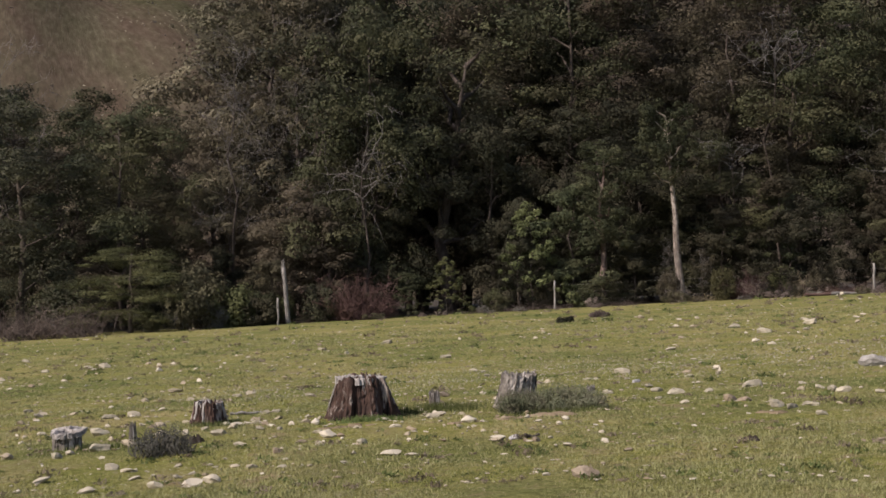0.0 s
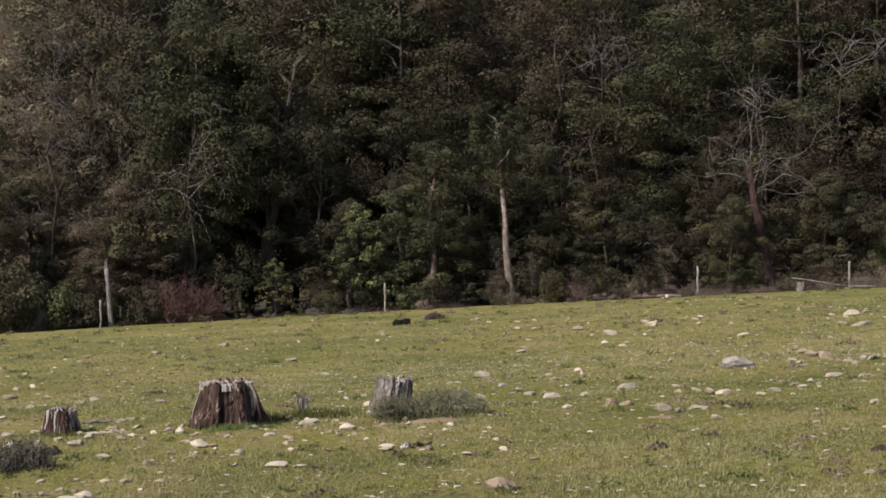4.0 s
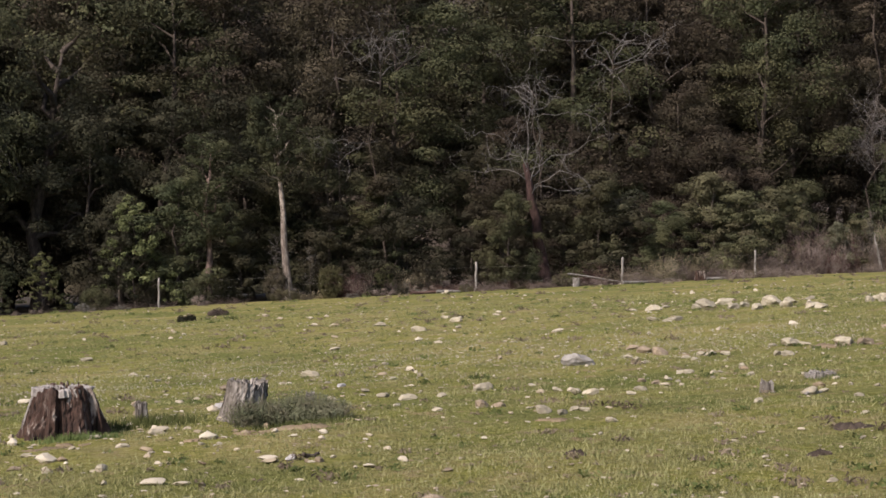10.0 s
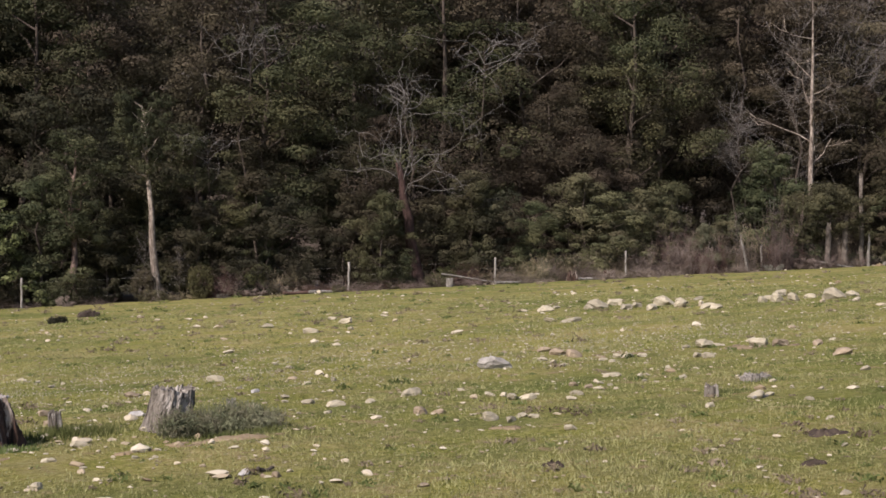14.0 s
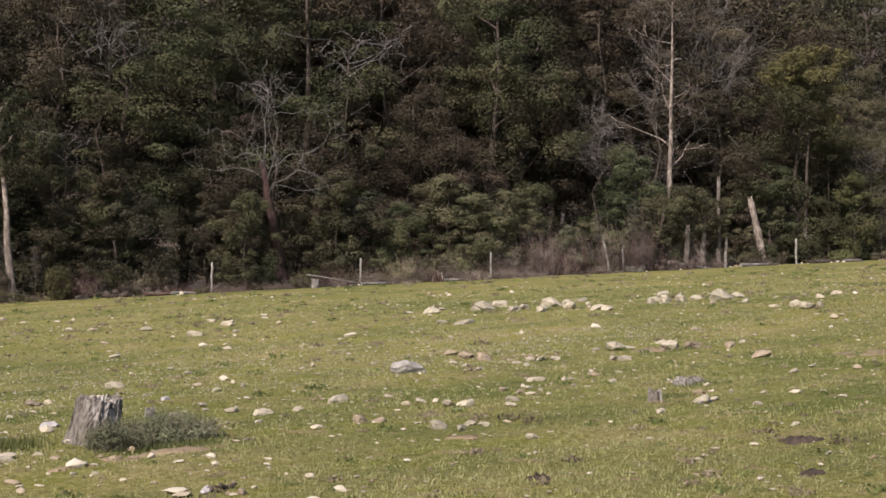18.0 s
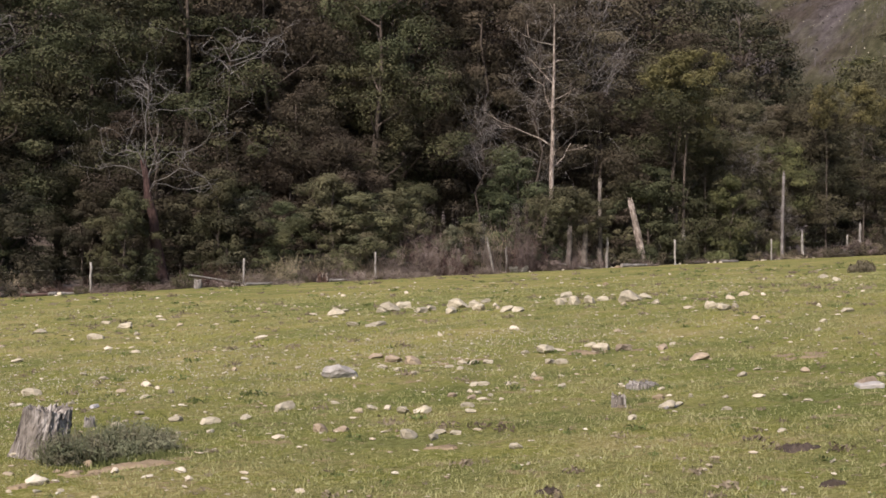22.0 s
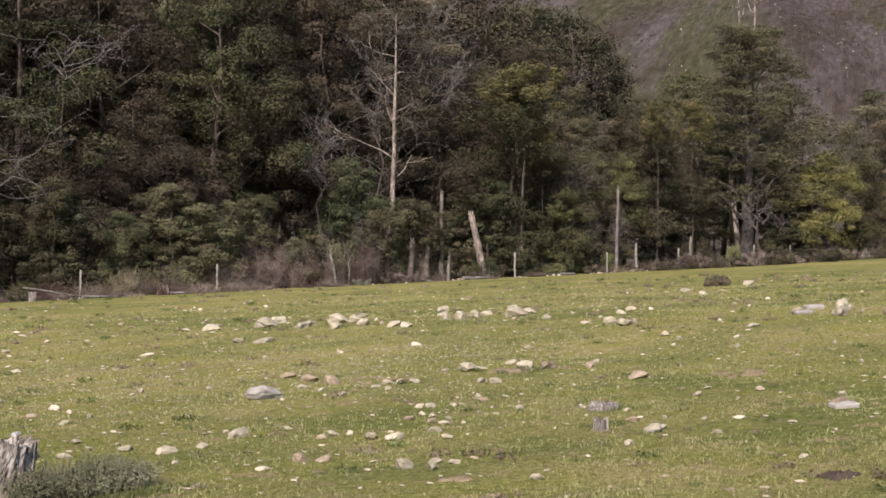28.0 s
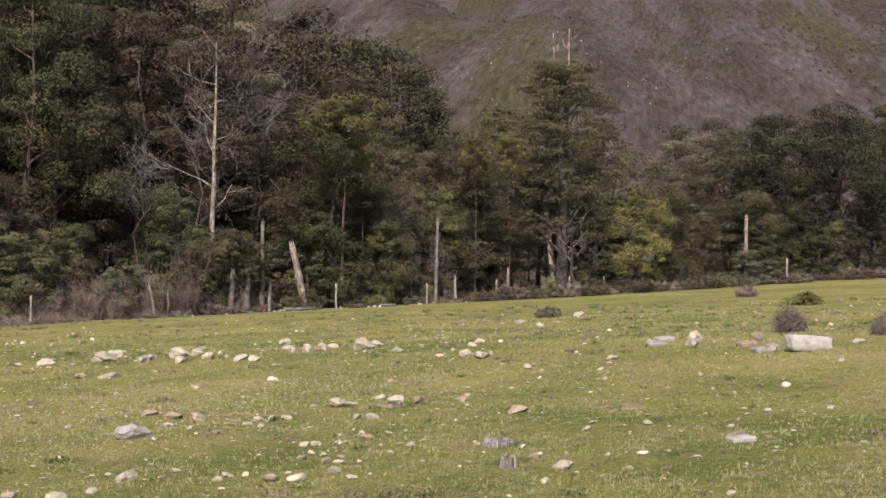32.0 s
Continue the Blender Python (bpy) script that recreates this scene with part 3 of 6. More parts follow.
# Gaps in the front rows: x, half width, rows left out, for hollows and for the trees that stand alone.
CLEAR = ((94.6, 0.6, 9), (29.2, 1.0, 1), (24.9, 1.0, 1), (46.6, 1.6, 1), (46.6, 4.0, -1), (75.1, 2.2, 3), (81.2, 3.2, 3), (122.0, 3.5, 3), (90.4, 4.0, 2), (111.6, 4.0, 2), (128.5, 4.5, 2), (13.5, 3.5, 1), (-4, 7, 1), (34.4, 1.0, 2), (11.0, 1.2, 3), (15.7, 3.1, 4), (53.0, 1.2, 3), (67.3, 3.4, 3), (39.6, 0.9, 2), (101.5, 1.8, 2), (61.0, 1.0, 2), (44.8, 1.3, 2))


def woods():
    rng = random.Random(5)
    total = 235.0
    rows = (
        (2.5, 3.0, 0.16, 0.36, SMALL, 6.0),
        (5.2, 3.6, 0.16, 0.34, SMALL, 6.0),
        (7.5, 4.0, 0.38, 0.68, MEDIUM, 11.0),
        (12.5, 4.8, 0.72, 0.97, TALL, 20.0),
        (19.0, 4.6, 0.95, 1.03, BACK, 20.0),
        (27.0, 4.8, 1.0, 1.06, BACK, 20.0),
        (23.0, 5.2, 0.45, 0.62, MEDIUM, 11.0),
    )
    for row, (out, step, low, high, kind, full) in enumerate(rows):
        s, i = 38.0 + row, 0
        while s < total:
            x, y = edge(s + rng.uniform(-1, 1), out + rng.uniform(-1.5, 1.5))
            top = skyline(x, y)
            h = min(top * rng.uniform(low, high), 28)
            az = math.degrees(math.atan2(x, y))
            roll = rng.random()
            brown = 0.64 if 28 < az < 50.5 and row >= 2 else 0.3 if az < 8 or row >= 3 else 0.08
            mat = LEAF_BROWN if roll < brown else LEAF_GREEN if roll < brown + 0.35 else LEAF_DARK
            if 1 < az < 6.5 and row >= 2 and rng.random() < 0.8 or az > 44 and row >= 3 and rng.random() < 0.25:
                mat = LEAF_DUSTY
            # Front rows lean to the paler olive, which also paints in their sunlight.
            if row < 2 and rng.random() < (0.65 if 33 < az < 50 else 0.2):
                mat = rng.choice((LEAF_OLIVE, LEAF_GREEN, LEAF_OLIVE))
            if az > 50 and rng.random() < 0.12:
                mat = LEAF_YELLOW
            elif az > 49 and rng.random() < (0.5 if az < 64 else 0.25):
                mat = LEAF_OLIVE
            if h > 3 and not any(abs(x - cx) < w and row < many for cx, w, many in CLEAR):
                tree(kind, i + row, x, y, h, mat, rng.uniform(0, 360), rng.uniform(0.85, 1.2), full)
            s += step * rng.uniform(0.7, 1.3)
            i += 1


woods()


# ---- single trees and shrubs along the woods' edge ----
def special_tree(meshes, x, y, h, full, mat, label, rot=0.0, wide=1.0, tilt=0.0, bark=None):
    s = h / full
    ob = thing("tree", pose(x, y, ground(x, y), 0, tilt, 0) @ pose(0, 0, 0, 0, 0, rot) @ Matrix.Diagonal((s * wide, s * wide, s, 1)), label, "tree", "trees of the woods")
    part("trunk", meshes[0], ob, bark)
    part("crown", meshes[1], ob, mat)
    return ob


def bare_tree(meshes, x, y, label, rot=0.0, s=1.0, tilt=0.0):
    ob = thing("dead_tree", pose(x, y, ground(x, y), 0, tilt, 0) @ pose(0, 0, 0, 0, 0, rot) @ Matrix.Diagonal((s, s, s, 1)), label, "tree", "dead trees")
    part("trunk", meshes[0], ob)
    part("branchwork", meshes[1], ob)
    return ob


def shrub(x, y, w, h, mat, label, i=0, name="shrub"):
    ob = thing(name, pose(x, y, ground(x, y), 0, 0, 67 * i) @ Matrix.Diagonal((w / 2.4, w / 2.4, h / 1.6, 1)), label, "shrub", "shrubs at the woods' edge")
    part("foliage", SHRUB[i % 3], ob, mat)
    part("brushwood", SHRUB_STEMS, ob)
    return ob


BARK_SPLIT = bark_material("reddish_split_bark", (0.035, 0.022, 0.018), (0.27, 0.2, 0.17), 1.8, 0.2)
SHRUB_STEMS = twig_mesh(301, 1.0, 1.1, 9, BARK)
POLE_TOP = tree_meshes(201, 12, 7.2, 1.75, 12, 7, 0.05, 210, "round", 0.27, 0.66, 0.008)
POLE_LOW = tree_meshes(202, 10, 3.6, 1.8, 12, 7, 0.05, 210, "round", 0.26, 0.66, 0.045)
special_tree(POLE_TOP, 29.2, 83.3, 12, 12, LEAF_GREEN, "tall tree with a pale peeling trunk and feathery crown", 40, 1, -7, BARK_PALE)
special_tree(POLE_LOW, 24.9, 84.6, 10, 10, LEAF_GREEN, "tree with a pale split trunk and drooping green crown", 100, 1, 1, BARK_SPLIT)
special_tree(MEDIUM[1], -9, 88, 14.5, 11, LEAF_DARK, "dark green spreading tree beside the brown hillside", 10, 1.15)
special_tree(MEDIUM[2], -3.2, 91, 13.5, 11, LEAF_GREEN, "rounded green tree standing below the hillside", 80, 1.05)
special_tree(SAPLING[0], 20.7, 85.2, 6.3, 6, LEAF_FRESH, "young blue-green leafy tree at the woods' edge", 30, 1.1)
special_tree(SAPLING[1], 13.0, 84, 2.6, 6, LEAF_GREEN, "young green sapling beside a brushwood heap", 0, 1.2)
special_tree(SAPLING[0], 15.3, 84, 3.3, 6, LEAF_FRESH, "young light green sapling at the dark woods' edge", 60, 1.2)
special_tree(SMALL[2], 42.3, 80.4, 6.2, 6, LEAF_GREEN, "green bushy tree before a dead tree", 15, 0.8)
special_tree(SMALL[1], 48.2, 79.8, 6.4, 6, LEAF_GREEN, "green bushy tree beside a dead tree", 75, 0.85)
special_tree(SMALL[2], 42.0, 79.9, 2.1, 6, LEAF_GREEN, "small green sapling behind the fence line", 60, 1.1)
special_tree(MEDIUM[3], 89.3, 77.6, 15.4, 11, LEAF_GREEN, "large rounded green tree beside a leaning trunk", 20, 1.0)
# Yellow-green crown parts of neighbouring trees, set on added thin trunks.
special_tree(GOLD_TOP, 88.6, 76.0, 16.3, 16, LEAF_TOP, "bright yellow-green top of the large green tree, on an added thin trunk", 20, 1.3)
special_tree(GOLD_TOP, 92.0, 76.6, 12.4, 16, LEAF_TOP, "small yellow-green part of the green tree's crown, on an added thin trunk", 120, 0.45)
special_tree(GOLD_TOP, 108.6, 76.2, 14.6, 16, LEAF_TOP, "golden top of the broad olive tree, on an added thin trunk", 60, 0.75)
special_tree(GOLD_TOP, 113.8, 75.8, 15.0, 16, LEAF_TOP, "golden top of the broad olive tree, on an added thin trunk", 160, 0.8)
special_tree(SMALL[0], 93.1, 75.0, 6.8, 6, LEAF_YELLOW, "small yellow-green tree with a bushy crown", 70, 0.8)
special_tree(MEDIUM[0], 111.6, 79.8, 14.3, 11, LEAF_OLIVE, "broad olive and yellow-green tree by the meadow", 0, 1.1)
special_tree(GOLD_BUSH, 127.4, 69.4, 10.0, 10, LEAF_GOLD, "rounded bright yellow-green tree in the sun", 0, 1.1)
special_tree(MEDIUM[2], 147.6, 65.4, 17.3, 11, LEAF_DARK, "broad dark green evergreen tree below the hill", 0, 1.2)
special_tree(MEDIUM[0], 152.3, 56.5, 18.2, 11, LEAF_DARK, "massive dark green evergreen tree below the hill", 110, 1.2)
TRUNK_GREY = bark_material("dull_grey_bark", (0.04, 0.036, 0.032), (0.11, 0.1, 0.092))
special_tree(TALL[0], 21.9, 101.0, 24, 20, LEAF_DARK, "tall dark green evergreen tree deep in the woods", 0)
special_tree(TALL[1], 24.1, 107.0, 24, 20, LEAF_GREEN, "tall green tree deep in the woods", 50)
special_tree(TALL[2], 24.9, 113.0, 24, 20, LEAF_DARK, "tall dark green evergreen tree deep in the woods", 100)
special_tree(TALL[3], 22.4, 98.0, 24, 20, LEAF_DUSTY, "tall tree with thin dusty grey-brown foliage", 150)
CONIFER = tree_meshes(203, 23, 6.0, 5.2, 46, 8, 0.062, 260, "tier", 0.5, 0.95, 0.012, (0.3, 0.6), 0.2)
special_tree(CONIFER, 122, 74.7, 23.2, 23, LEAF_OLIVE, "tall ragged grey-trunked conifer by the meadow", 0, 1.28, 0, TRUNK_GREY)
LOW_SNAG = bare_meshes(218, 7.0, 0.2, 10, 3.0, BARK_GREY, 0.45, 3, 0.1, BARK)
bare_tree(LOW_SNAG, 120.9, 73.0, "dead tree with bare grey boughs beside the conifer")
bare_tree(LOW_SNAG, 124.6, 72.4, "dead tree with bare grey boughs beside the conifer", 130, 0.8)

TALL_DEAD = bare_meshes(211, 19, 0.25, 8, 4.2, BARK_PALE, 0.36, 2, 0.0, None, 0.24, 0.008)
bare_tree(TALL_DEAD, 75.1, 77.5, "tall slender white-barked tree with bare branches")
HAZE = bare_meshes(222, 18, 0.12, 26, 4.2, BARK_GREY, 0.3, 4, 0.03, BARK, 0.13, 0.015)
bare_tree(HAZE, 76.0, 79.6, "leafless grey tree hung with fine twigs")
FINE_DEAD = bare_meshes(212, 20, 0.2, 18, 6.5, BARK_GREY, 0.58, 5, 0.0, BARK, 0.2)
bare_tree(FINE_DEAD, 84.0, 82.0, "leafless grey tree with a fine twiggy crown")


def gnarled_meshes(seed, height, trunk_r, boughs, reach):
    """A dead tree: a dark trunk, and pale boughs that arch out, drop and curl up again."""
    stem_g, br = Geo(seed), Geo(seed + 9)
    rng = br.rng
    stem = crooked(stem_g, (0, 0, -0.3), (-0.2 * height, 0, height), 0.03, 8)
    stem_g.tube(stem, trunk_r * np.linspace(1.25, 0.5, 8), 9)

    def bough(p, d, length, r, level):
        pts, n = [np.array(p, float)], 7
        for i in range(n):
            d = d + rng.normal(size=3) * 0.42 + np.array([0, 0, -0.1 if i < 4 else 0.22])
            d /= np.linalg.norm(d)
            pts.append(pts[-1] + d * length / n)
        br.tube(pts, np.linspace(r, r * 0.3, n + 1), 5, False)
        if level < 3:
            for _ in range(3):
                i = 2 + int(rng.integers(n - 1))
                e = d * 0.5 + rng.normal(size=3) * np.array([0.9, 0.5, 0.7]) + np.array([0, 0, 0.25])
                bough(pts[i], e / np.linalg.norm(e), length * (0.4 + 0.3 * rng.random()), max(r * 0.5, 0.011), level + 1)

    for i in range(boughs):
        f = 0.72 + 0.28 * i / boughs
        p = np.array([np.interp(f * height, stem[:, 2], stem[:, j]) for j in range(3)])
        side = 1 if i % 2 else -1
        d = np.array([side * (0.15 + 0.6 * rng.random()) + 0.25, -0.4 * rng.random(), 0.5 + 1.2 * rng.random()])
        bough(p, d / np.linalg.norm(d), reach * (0.75 + 0.5 * rng.random()), 0.034, 1)
    return stem_g.mesh("trunk", TRUNK_RED, True), br.mesh("branchwork", BARK_BONE)


TRUNK_RED = bark_material("dark_reddish_bark", (0.022, 0.013, 0.012), (0.085, 0.052, 0.046))
BARK_BONE = bark_material("bleached_grey_boughs", (0.06, 0.056, 0.052), (0.2, 0.186, 0.178))
CLAWED = gnarled_meshes(213, 7.6, 0.34, 9, 6.0)
bare_tree(CLAWED, 45.3, 81.0, "dead tree with gnarled bare grey boughs")
SPRAY = bare_meshes(214, 9.4, 0.08, 8, 3.6, BARK_BONE, 0.84, 3, 0.16, BARK, 0.3)
bare_tree(SPRAY, 34.2, 87.4, "dead tree ending in drooping bare pale twigs")
HANG = bare_meshes(215, 10.0, 0.11, 9, 5.0, BARK_GREY, 0.7, 3, 0.22, BARK)
bare_tree(SPRAY, 38.0, 90.0, "dead tree ending in drooping bare pale twigs", 70, 1.7)
bare_tree(SPRAY, 53.5, 86.4, "dead tree ending in drooping bare pale twigs", 160, 1.7)
bare_tree(SPRAY, 46.4, 84.4, "dead tree ending in drooping bare pale twigs", 250, 1.35)
bare_tree(HANG, 11.0, 87.0, "dead tree with drooping grey twigs")
SNAG_TOP = bare_meshes(216, 10.8, 0.14, 2, 0.8, BARK_PALE, 0.9, 1)
bare_tree(HAZE, -10.7, 93, "thin bare snag above the dark trees", 40, 0.95)
bare_tree(SNAG_TOP, 125.3, 77.4, "white bleached snag behind the conifer", 10, 2.4)
bare_tree(SNAG_TOP, 126.6, 76.7, "white bleached snag behind the conifer", 100, 2.45)
bare_tree(FINE_DEAD, 97.5, 77.0, "leafless grey tree with a fine twiggy crown", 60, 0.5)
bare_tree(FINE_DEAD, 70.5, 79.5, "leafless grey tree with a fine twiggy crown", 150, 0.55)
bare_tree(HAZE, 3.4, 90.5, "leafless grey tree hung with fine twigs", 70, 0.9)
bare_tree(HAZE, 8.8, 92.0, "leafless grey tree hung with fine twigs", 200, 1.0)
SHADE_TREE = tree_meshes(204, 17, 5.5, 4.6, 16, 6, 0.062, 190, "round", 0.48, 0.7, 0.06, (0.5, 0.85), 0.45)
special_tree(SHADE_TREE, 17.0, 93.5, 18, 17, LEAF_DARK, "dark forked tree in a deep hollow of the woods", 20, 1.0, 4)
# Added trees: two left of the hollow block the sun, others close gaps.
for x, y, h, mat, i in ((11.0, 90.2, 19, LEAF_GREEN, 0), (9.6, 95.5, 24, LEAF_DARK, 2), (12.5, 101, 20, LEAF_DARK, 1), (16.2, 104, 20, LEAF_DARK, 3), (19.5, 102, 20, LEAF_BROWN, 4), (14.0, 110, 22, LEAF_DARK, 2), (18.5, 112, 22, LEAF_DARK, 0), (67, 92, 18, LEAF_DARK, 1), (64, 90, 16, LEAF_BROWN, 3), (70.5, 93, 18, LEAF_BROWN, 0)):
    special_tree(MEDIUM[i], x, y, h, 11, mat, "tall tree added round a hollow of the woods to keep it dark", 70 * i, 0.8)
for x, y, turn, size in ((96.6, 75.0, 40, 0.3), (99.8, 74.4, 120, 0.27), (100.8, 75.2, 210, 0.3), (64.5, 73.6, 15, 0.2), (68.3, 74.2, 80, 0.24), (28.4, 83.0, 15, 0.2), (30.3, 82.6, 100, 0.16)):
    bare_tree(HAZE, x, y, "slender leafless grey stem with fine twigs", turn, size)
TREELET = tree_meshes(73, 5.2, 2.3, 2.5, 10, 8, 0.05, 260, "round", 0.1, 0.62)
special_tree(TREELET, 73.2, 73.7, 5.2, 5.2, LEAF_TAN, "small olive tree spreading over old gate poles", 30, 1.1)
special_tree(TREELET, 70.6, 74.0, 4.6, 5.2, LEAF_TAN, "small olive tree beside old gate poles", 130, 0.9)
special_tree(MEDIUM[4], -2.6, 82.3, 4.8, 11, LEAF_FRESH, "large rounded light green bush at the meadow", 20, 2.0)
special_tree(SMALL[0], 35.2, 84.2, 6.6, 6, LEAF_GREEN, "green bushy tree before a dead tree", 200, 0.95)

for i, (x, y, w, h, mat, lab) in enumerate(((63.2, 75.2, 2.5, 3.4, LEAF_PALE, "pale green leafy bush in the dry thicket"), (56.5, 76.4, 5.8, 5.4, LEAF_TAN, "wide olive bush behind the dry thicket"), (59.8, 77.2, 5.0, 6.0, LEAF_TAN, "wide olive bush behind the dry thicket"), (120.7, 69.4, 4.8, 3.2, LEAF_GREEN, "rounded green bush beside the conifer"), (133.9, 60.2, 5.2, 3.6, LEAF_PALE, "light green bush round a white snag"), (52.0, 78.2, 4.6, 5.0, LEAF_GREEN, "green bush behind the fence"), (66.0, 76.0, 4.4, 3.6, LEAF_TAN, "olive bush in the dry thicket"))):
    special_tree(SMALL[0 if i % 2 else 2], x, y, h, 6, mat, lab, 50 * i, w / 4.6 * 6 / h * 0.9)

SHRUBS = ((1.8, 82.1, 1.7, 1.3, LEAF_GREY), (-1.5, 80.9, 1.0, 1.2, LEAF_GREEN), (4.6, 84, 2.2, 1.9, LEAF_GREEN), (31.2, 81.7, 1.4, 1.9, LEAF_YELLOW), (111.2, 69.7, 2.4, 0.8, LEAF_BRIGHT), (8.0, 84, 2.2, 2.2, LEAF_DARK), (18.2, 84.2, 1.6, 1.2, LEAF_GREEN), (23.5, 84, 1.8, 1.2, LEAF_GREEN))
for i, (x, y, w, h, mat) in enumerate(SHRUBS):
    shrub(x, y, w, h, mat, {LEAF_BRIGHT: "light green leafy shrub at the fence", LEAF_GREY: "small grey-green shrub at the meadow's edge", LEAF_GREEN: "green leafy shrub at the woods' edge", LEAF_YELLOW: "olive yellow-green shrub at the fence", LEAF_DARK: "dark green shrub at the woods' edge"}[mat], i)

for i, (x, y, w, h, mat, lab) in enumerate(((0.9, 82.5, 3.6, 3.4, LEAF_OLIVE, "olive green bush at the dark woods' edge"), (2.7, 83.2, 3.2, 2.4, LEAF_FRESH, "pale grey-green bush at the dark woods' edge"), (4.1, 83.0, 2.6, 1.6, LEAF_OLIVE, "low olive bush at the dark woods' edge"))):
    shrub(x, y, w, h, mat, lab, i + 1)

# ---- dry thicket along the fence ----
TWIG_STRAW = leaf_material("straw_coloured_stems", (0.1, 0.08, 0.048), (0.2, 0.165, 0.1), (0.3, 0.255, 0.165), 0.1)
THICKETS = [twig_mesh(320 + i, 3.0, 1.5, 70, TWIG_DRY, 0.4 + 0.2 * (i % 2)) for i in range(4)]
DRYBUSH = [bush_mesh(330 + i, 2.2, 0.9, 22, 0.038, 120, TWIG_DRY) for i in range(3)]
BRUSH_HEIGHT = ((0, 0.4), (20, 0.3), (30, 0.45), (32.5, 0.9), (37.5, 1.15), (39.5, 0.4), (45, 0.45), (48, 0.8), (56, 0.95), (59, 1.5), (62, 1.9), (70, 2.2), (74, 1.5), (78, 0.55), (86, 0.45), (99, 0.75), (104, 0.5), (170, 0.45))


def thickets():
    """Brush along the fence, high and low by turns, with gaps."""
    rng = random.Random(9)
    s, i = 62.0, 0
    while s < 225:
        for out in (-0.6, 1.3) if 107 < s < 140 else (0.2,):
            x, y = edge(s + rng.uniform(-0.8, 0.8), out + rng.uniform(-0.9, 0.9))
            tall = float(np.interp(x, [a for a, _ in BRUSH_HEIGHT], [b for _, b in BRUSH_HEIGHT])) * rng.choice((0.5, 0.75, 1.0, 1.0, 1.3))
            if rng.random() < (0.95 if 92 < s < 140 else 0.6):
                ob = thing("dry_thicket", at(x, y, rng.uniform(-50, 50) - 20, rng.uniform(0.55, 1.1), tall), "leafless grey-brown thicket along the fence", "shrub", "dry thickets")
                part("brushwood", THICKETS[i % 4], ob, rng.choice((None, None, TWIG_RED, TWIG_STRAW)))
            i += 1
        if rng.random() < 0.75:
            x, y = edge(s + rng.uniform(-1, 1), rng.uniform(-2.6, -0.4))
            big = rng.uniform(0.35, 0.9)
            ob = thing("dry_shrub", at(x, y, rng.uniform(0, 360), big, big * rng.uniform(0.6, 1.1)), "low dry brown shrub at the meadow's edge", "shrub", "dry thickets")
            part("foliage", DRYBUSH[i % 3], ob, rng.choice((LEAF_GREY, None, None, LEAF_OLIVE, LEAF_DUSTY)))
            part("brushwood", SHRUB_STEMS, ob)
        if rng.random() < 0.45:
            x, y = edge(s + rng.uniform(-1, 1), rng.uniform(0.2, 2.0))
            shrub(x, y, rng.uniform(1.2, 2.4), rng.uniform(0.8, 2.0), rng.choice((LEAF_OLIVE, LEAF_GREEN, LEAF_FRESH)), "leafy green shrub among the dry brush", i)
        if 98 < s < 126 and rng.random() < 0.7:
            x, y = edge(s + rng.uniform(-1.5, 1.5), rng.uniform(-3.5, -1.2))
            ob = thing("dry_thicket", at(x, y, rng.uniform(-40, 40), rng.uniform(0.4, 0.8), rng.uniform(0.2, 0.45)), "low brown dry brush spreading into the meadow", "shrub", "dry thickets")
            part("brushwood", THICKETS[i % 4], ob)
        if s > 160:
            for _ in range(2):
                x, y = edge(s + rng.uniform(-2, 2), rng.uniform(-4.5, -0.5))
                ob = thing("dry_shrub", at(x, y, rng.uniform(0, 360), rng.uniform(0.8, 1.5), rng.uniform(0.7, 1.5)), "low grey-brown shrub at the meadow's edge", "shrub", "dry thickets")
                part("foliage", DRYBUSH[i % 3], ob, rng.choice((LEAF_DUSTY, LEAF_DUSTY, None, LEAF_OLIVE)))
                part("brushwood", SHRUB_STEMS, ob)
        s += rng.uniform(1.3, 2.3) if 90 < s < 145 else rng.uniform(1.8, 3.4)


thickets()
for x, y, w, h, mat, lab in ((-6.6, 78.8, 4.6, 1.7, TWIG_DARK, "grey-brown heap of dry brush by the bushes"), (10.3, 83.3, 2.6, 2.5, TWIG_RED, "reddish brown heap of brushwood and roots")):
    ob = thing("brush_heap", at(x, y), lab, "brush heap")
    part("brushwood", twig_mesh(int(340 + x), w, h, 190, mat, 0.7, 1.6), ob)


# ---- fence, poles and old timber ----
def post_mesh(seed, h, r, lean=0.0, sides=9):
    g = Geo(seed)
    n = 6
    z = np.linspace(-0.3, h, n)
    pts = np.stack([lean * z / h + g.rng.normal(size=n) * 0.012, g.rng.normal(size=n) * 0.012, z], 1)
    g.tube(pts, r * (1 + 0.08 * g.rng.normal(size=n)), sides)
    return g.mesh("post", WOOD_WHITE, True)


POSTS = [post_mesh(400 + i, 1.65, 0.06, (0.0, 0.03, -0.04)[i]) for i in range(3)]
fence = thing("fence", pose(0, 0, 0), "old wire fence of weathered white wooden posts", "fence")
for i, (x, y, s) in enumerate(((5.4, 82, 0.9), (21.5, 83.2, 1.0), (39.5, 79.5, 1.05), (48.1, 76.9, 0.97), (55.9, 74.2, 1.02), (66.8, 73.7, 1.05), (81.8, 71.6, 1.1), (94.3, 72, 1.0), (104.8, 71.8, 1.08), (114.6, 70.0, 1.1), (119.5, 69.0, 1.0), (136.1, 57.5, 1.5))):
    ob = part("post", POSTS[i % 3], fence)
    ob.matrix_basis = at(x, y, 73 * i, s)
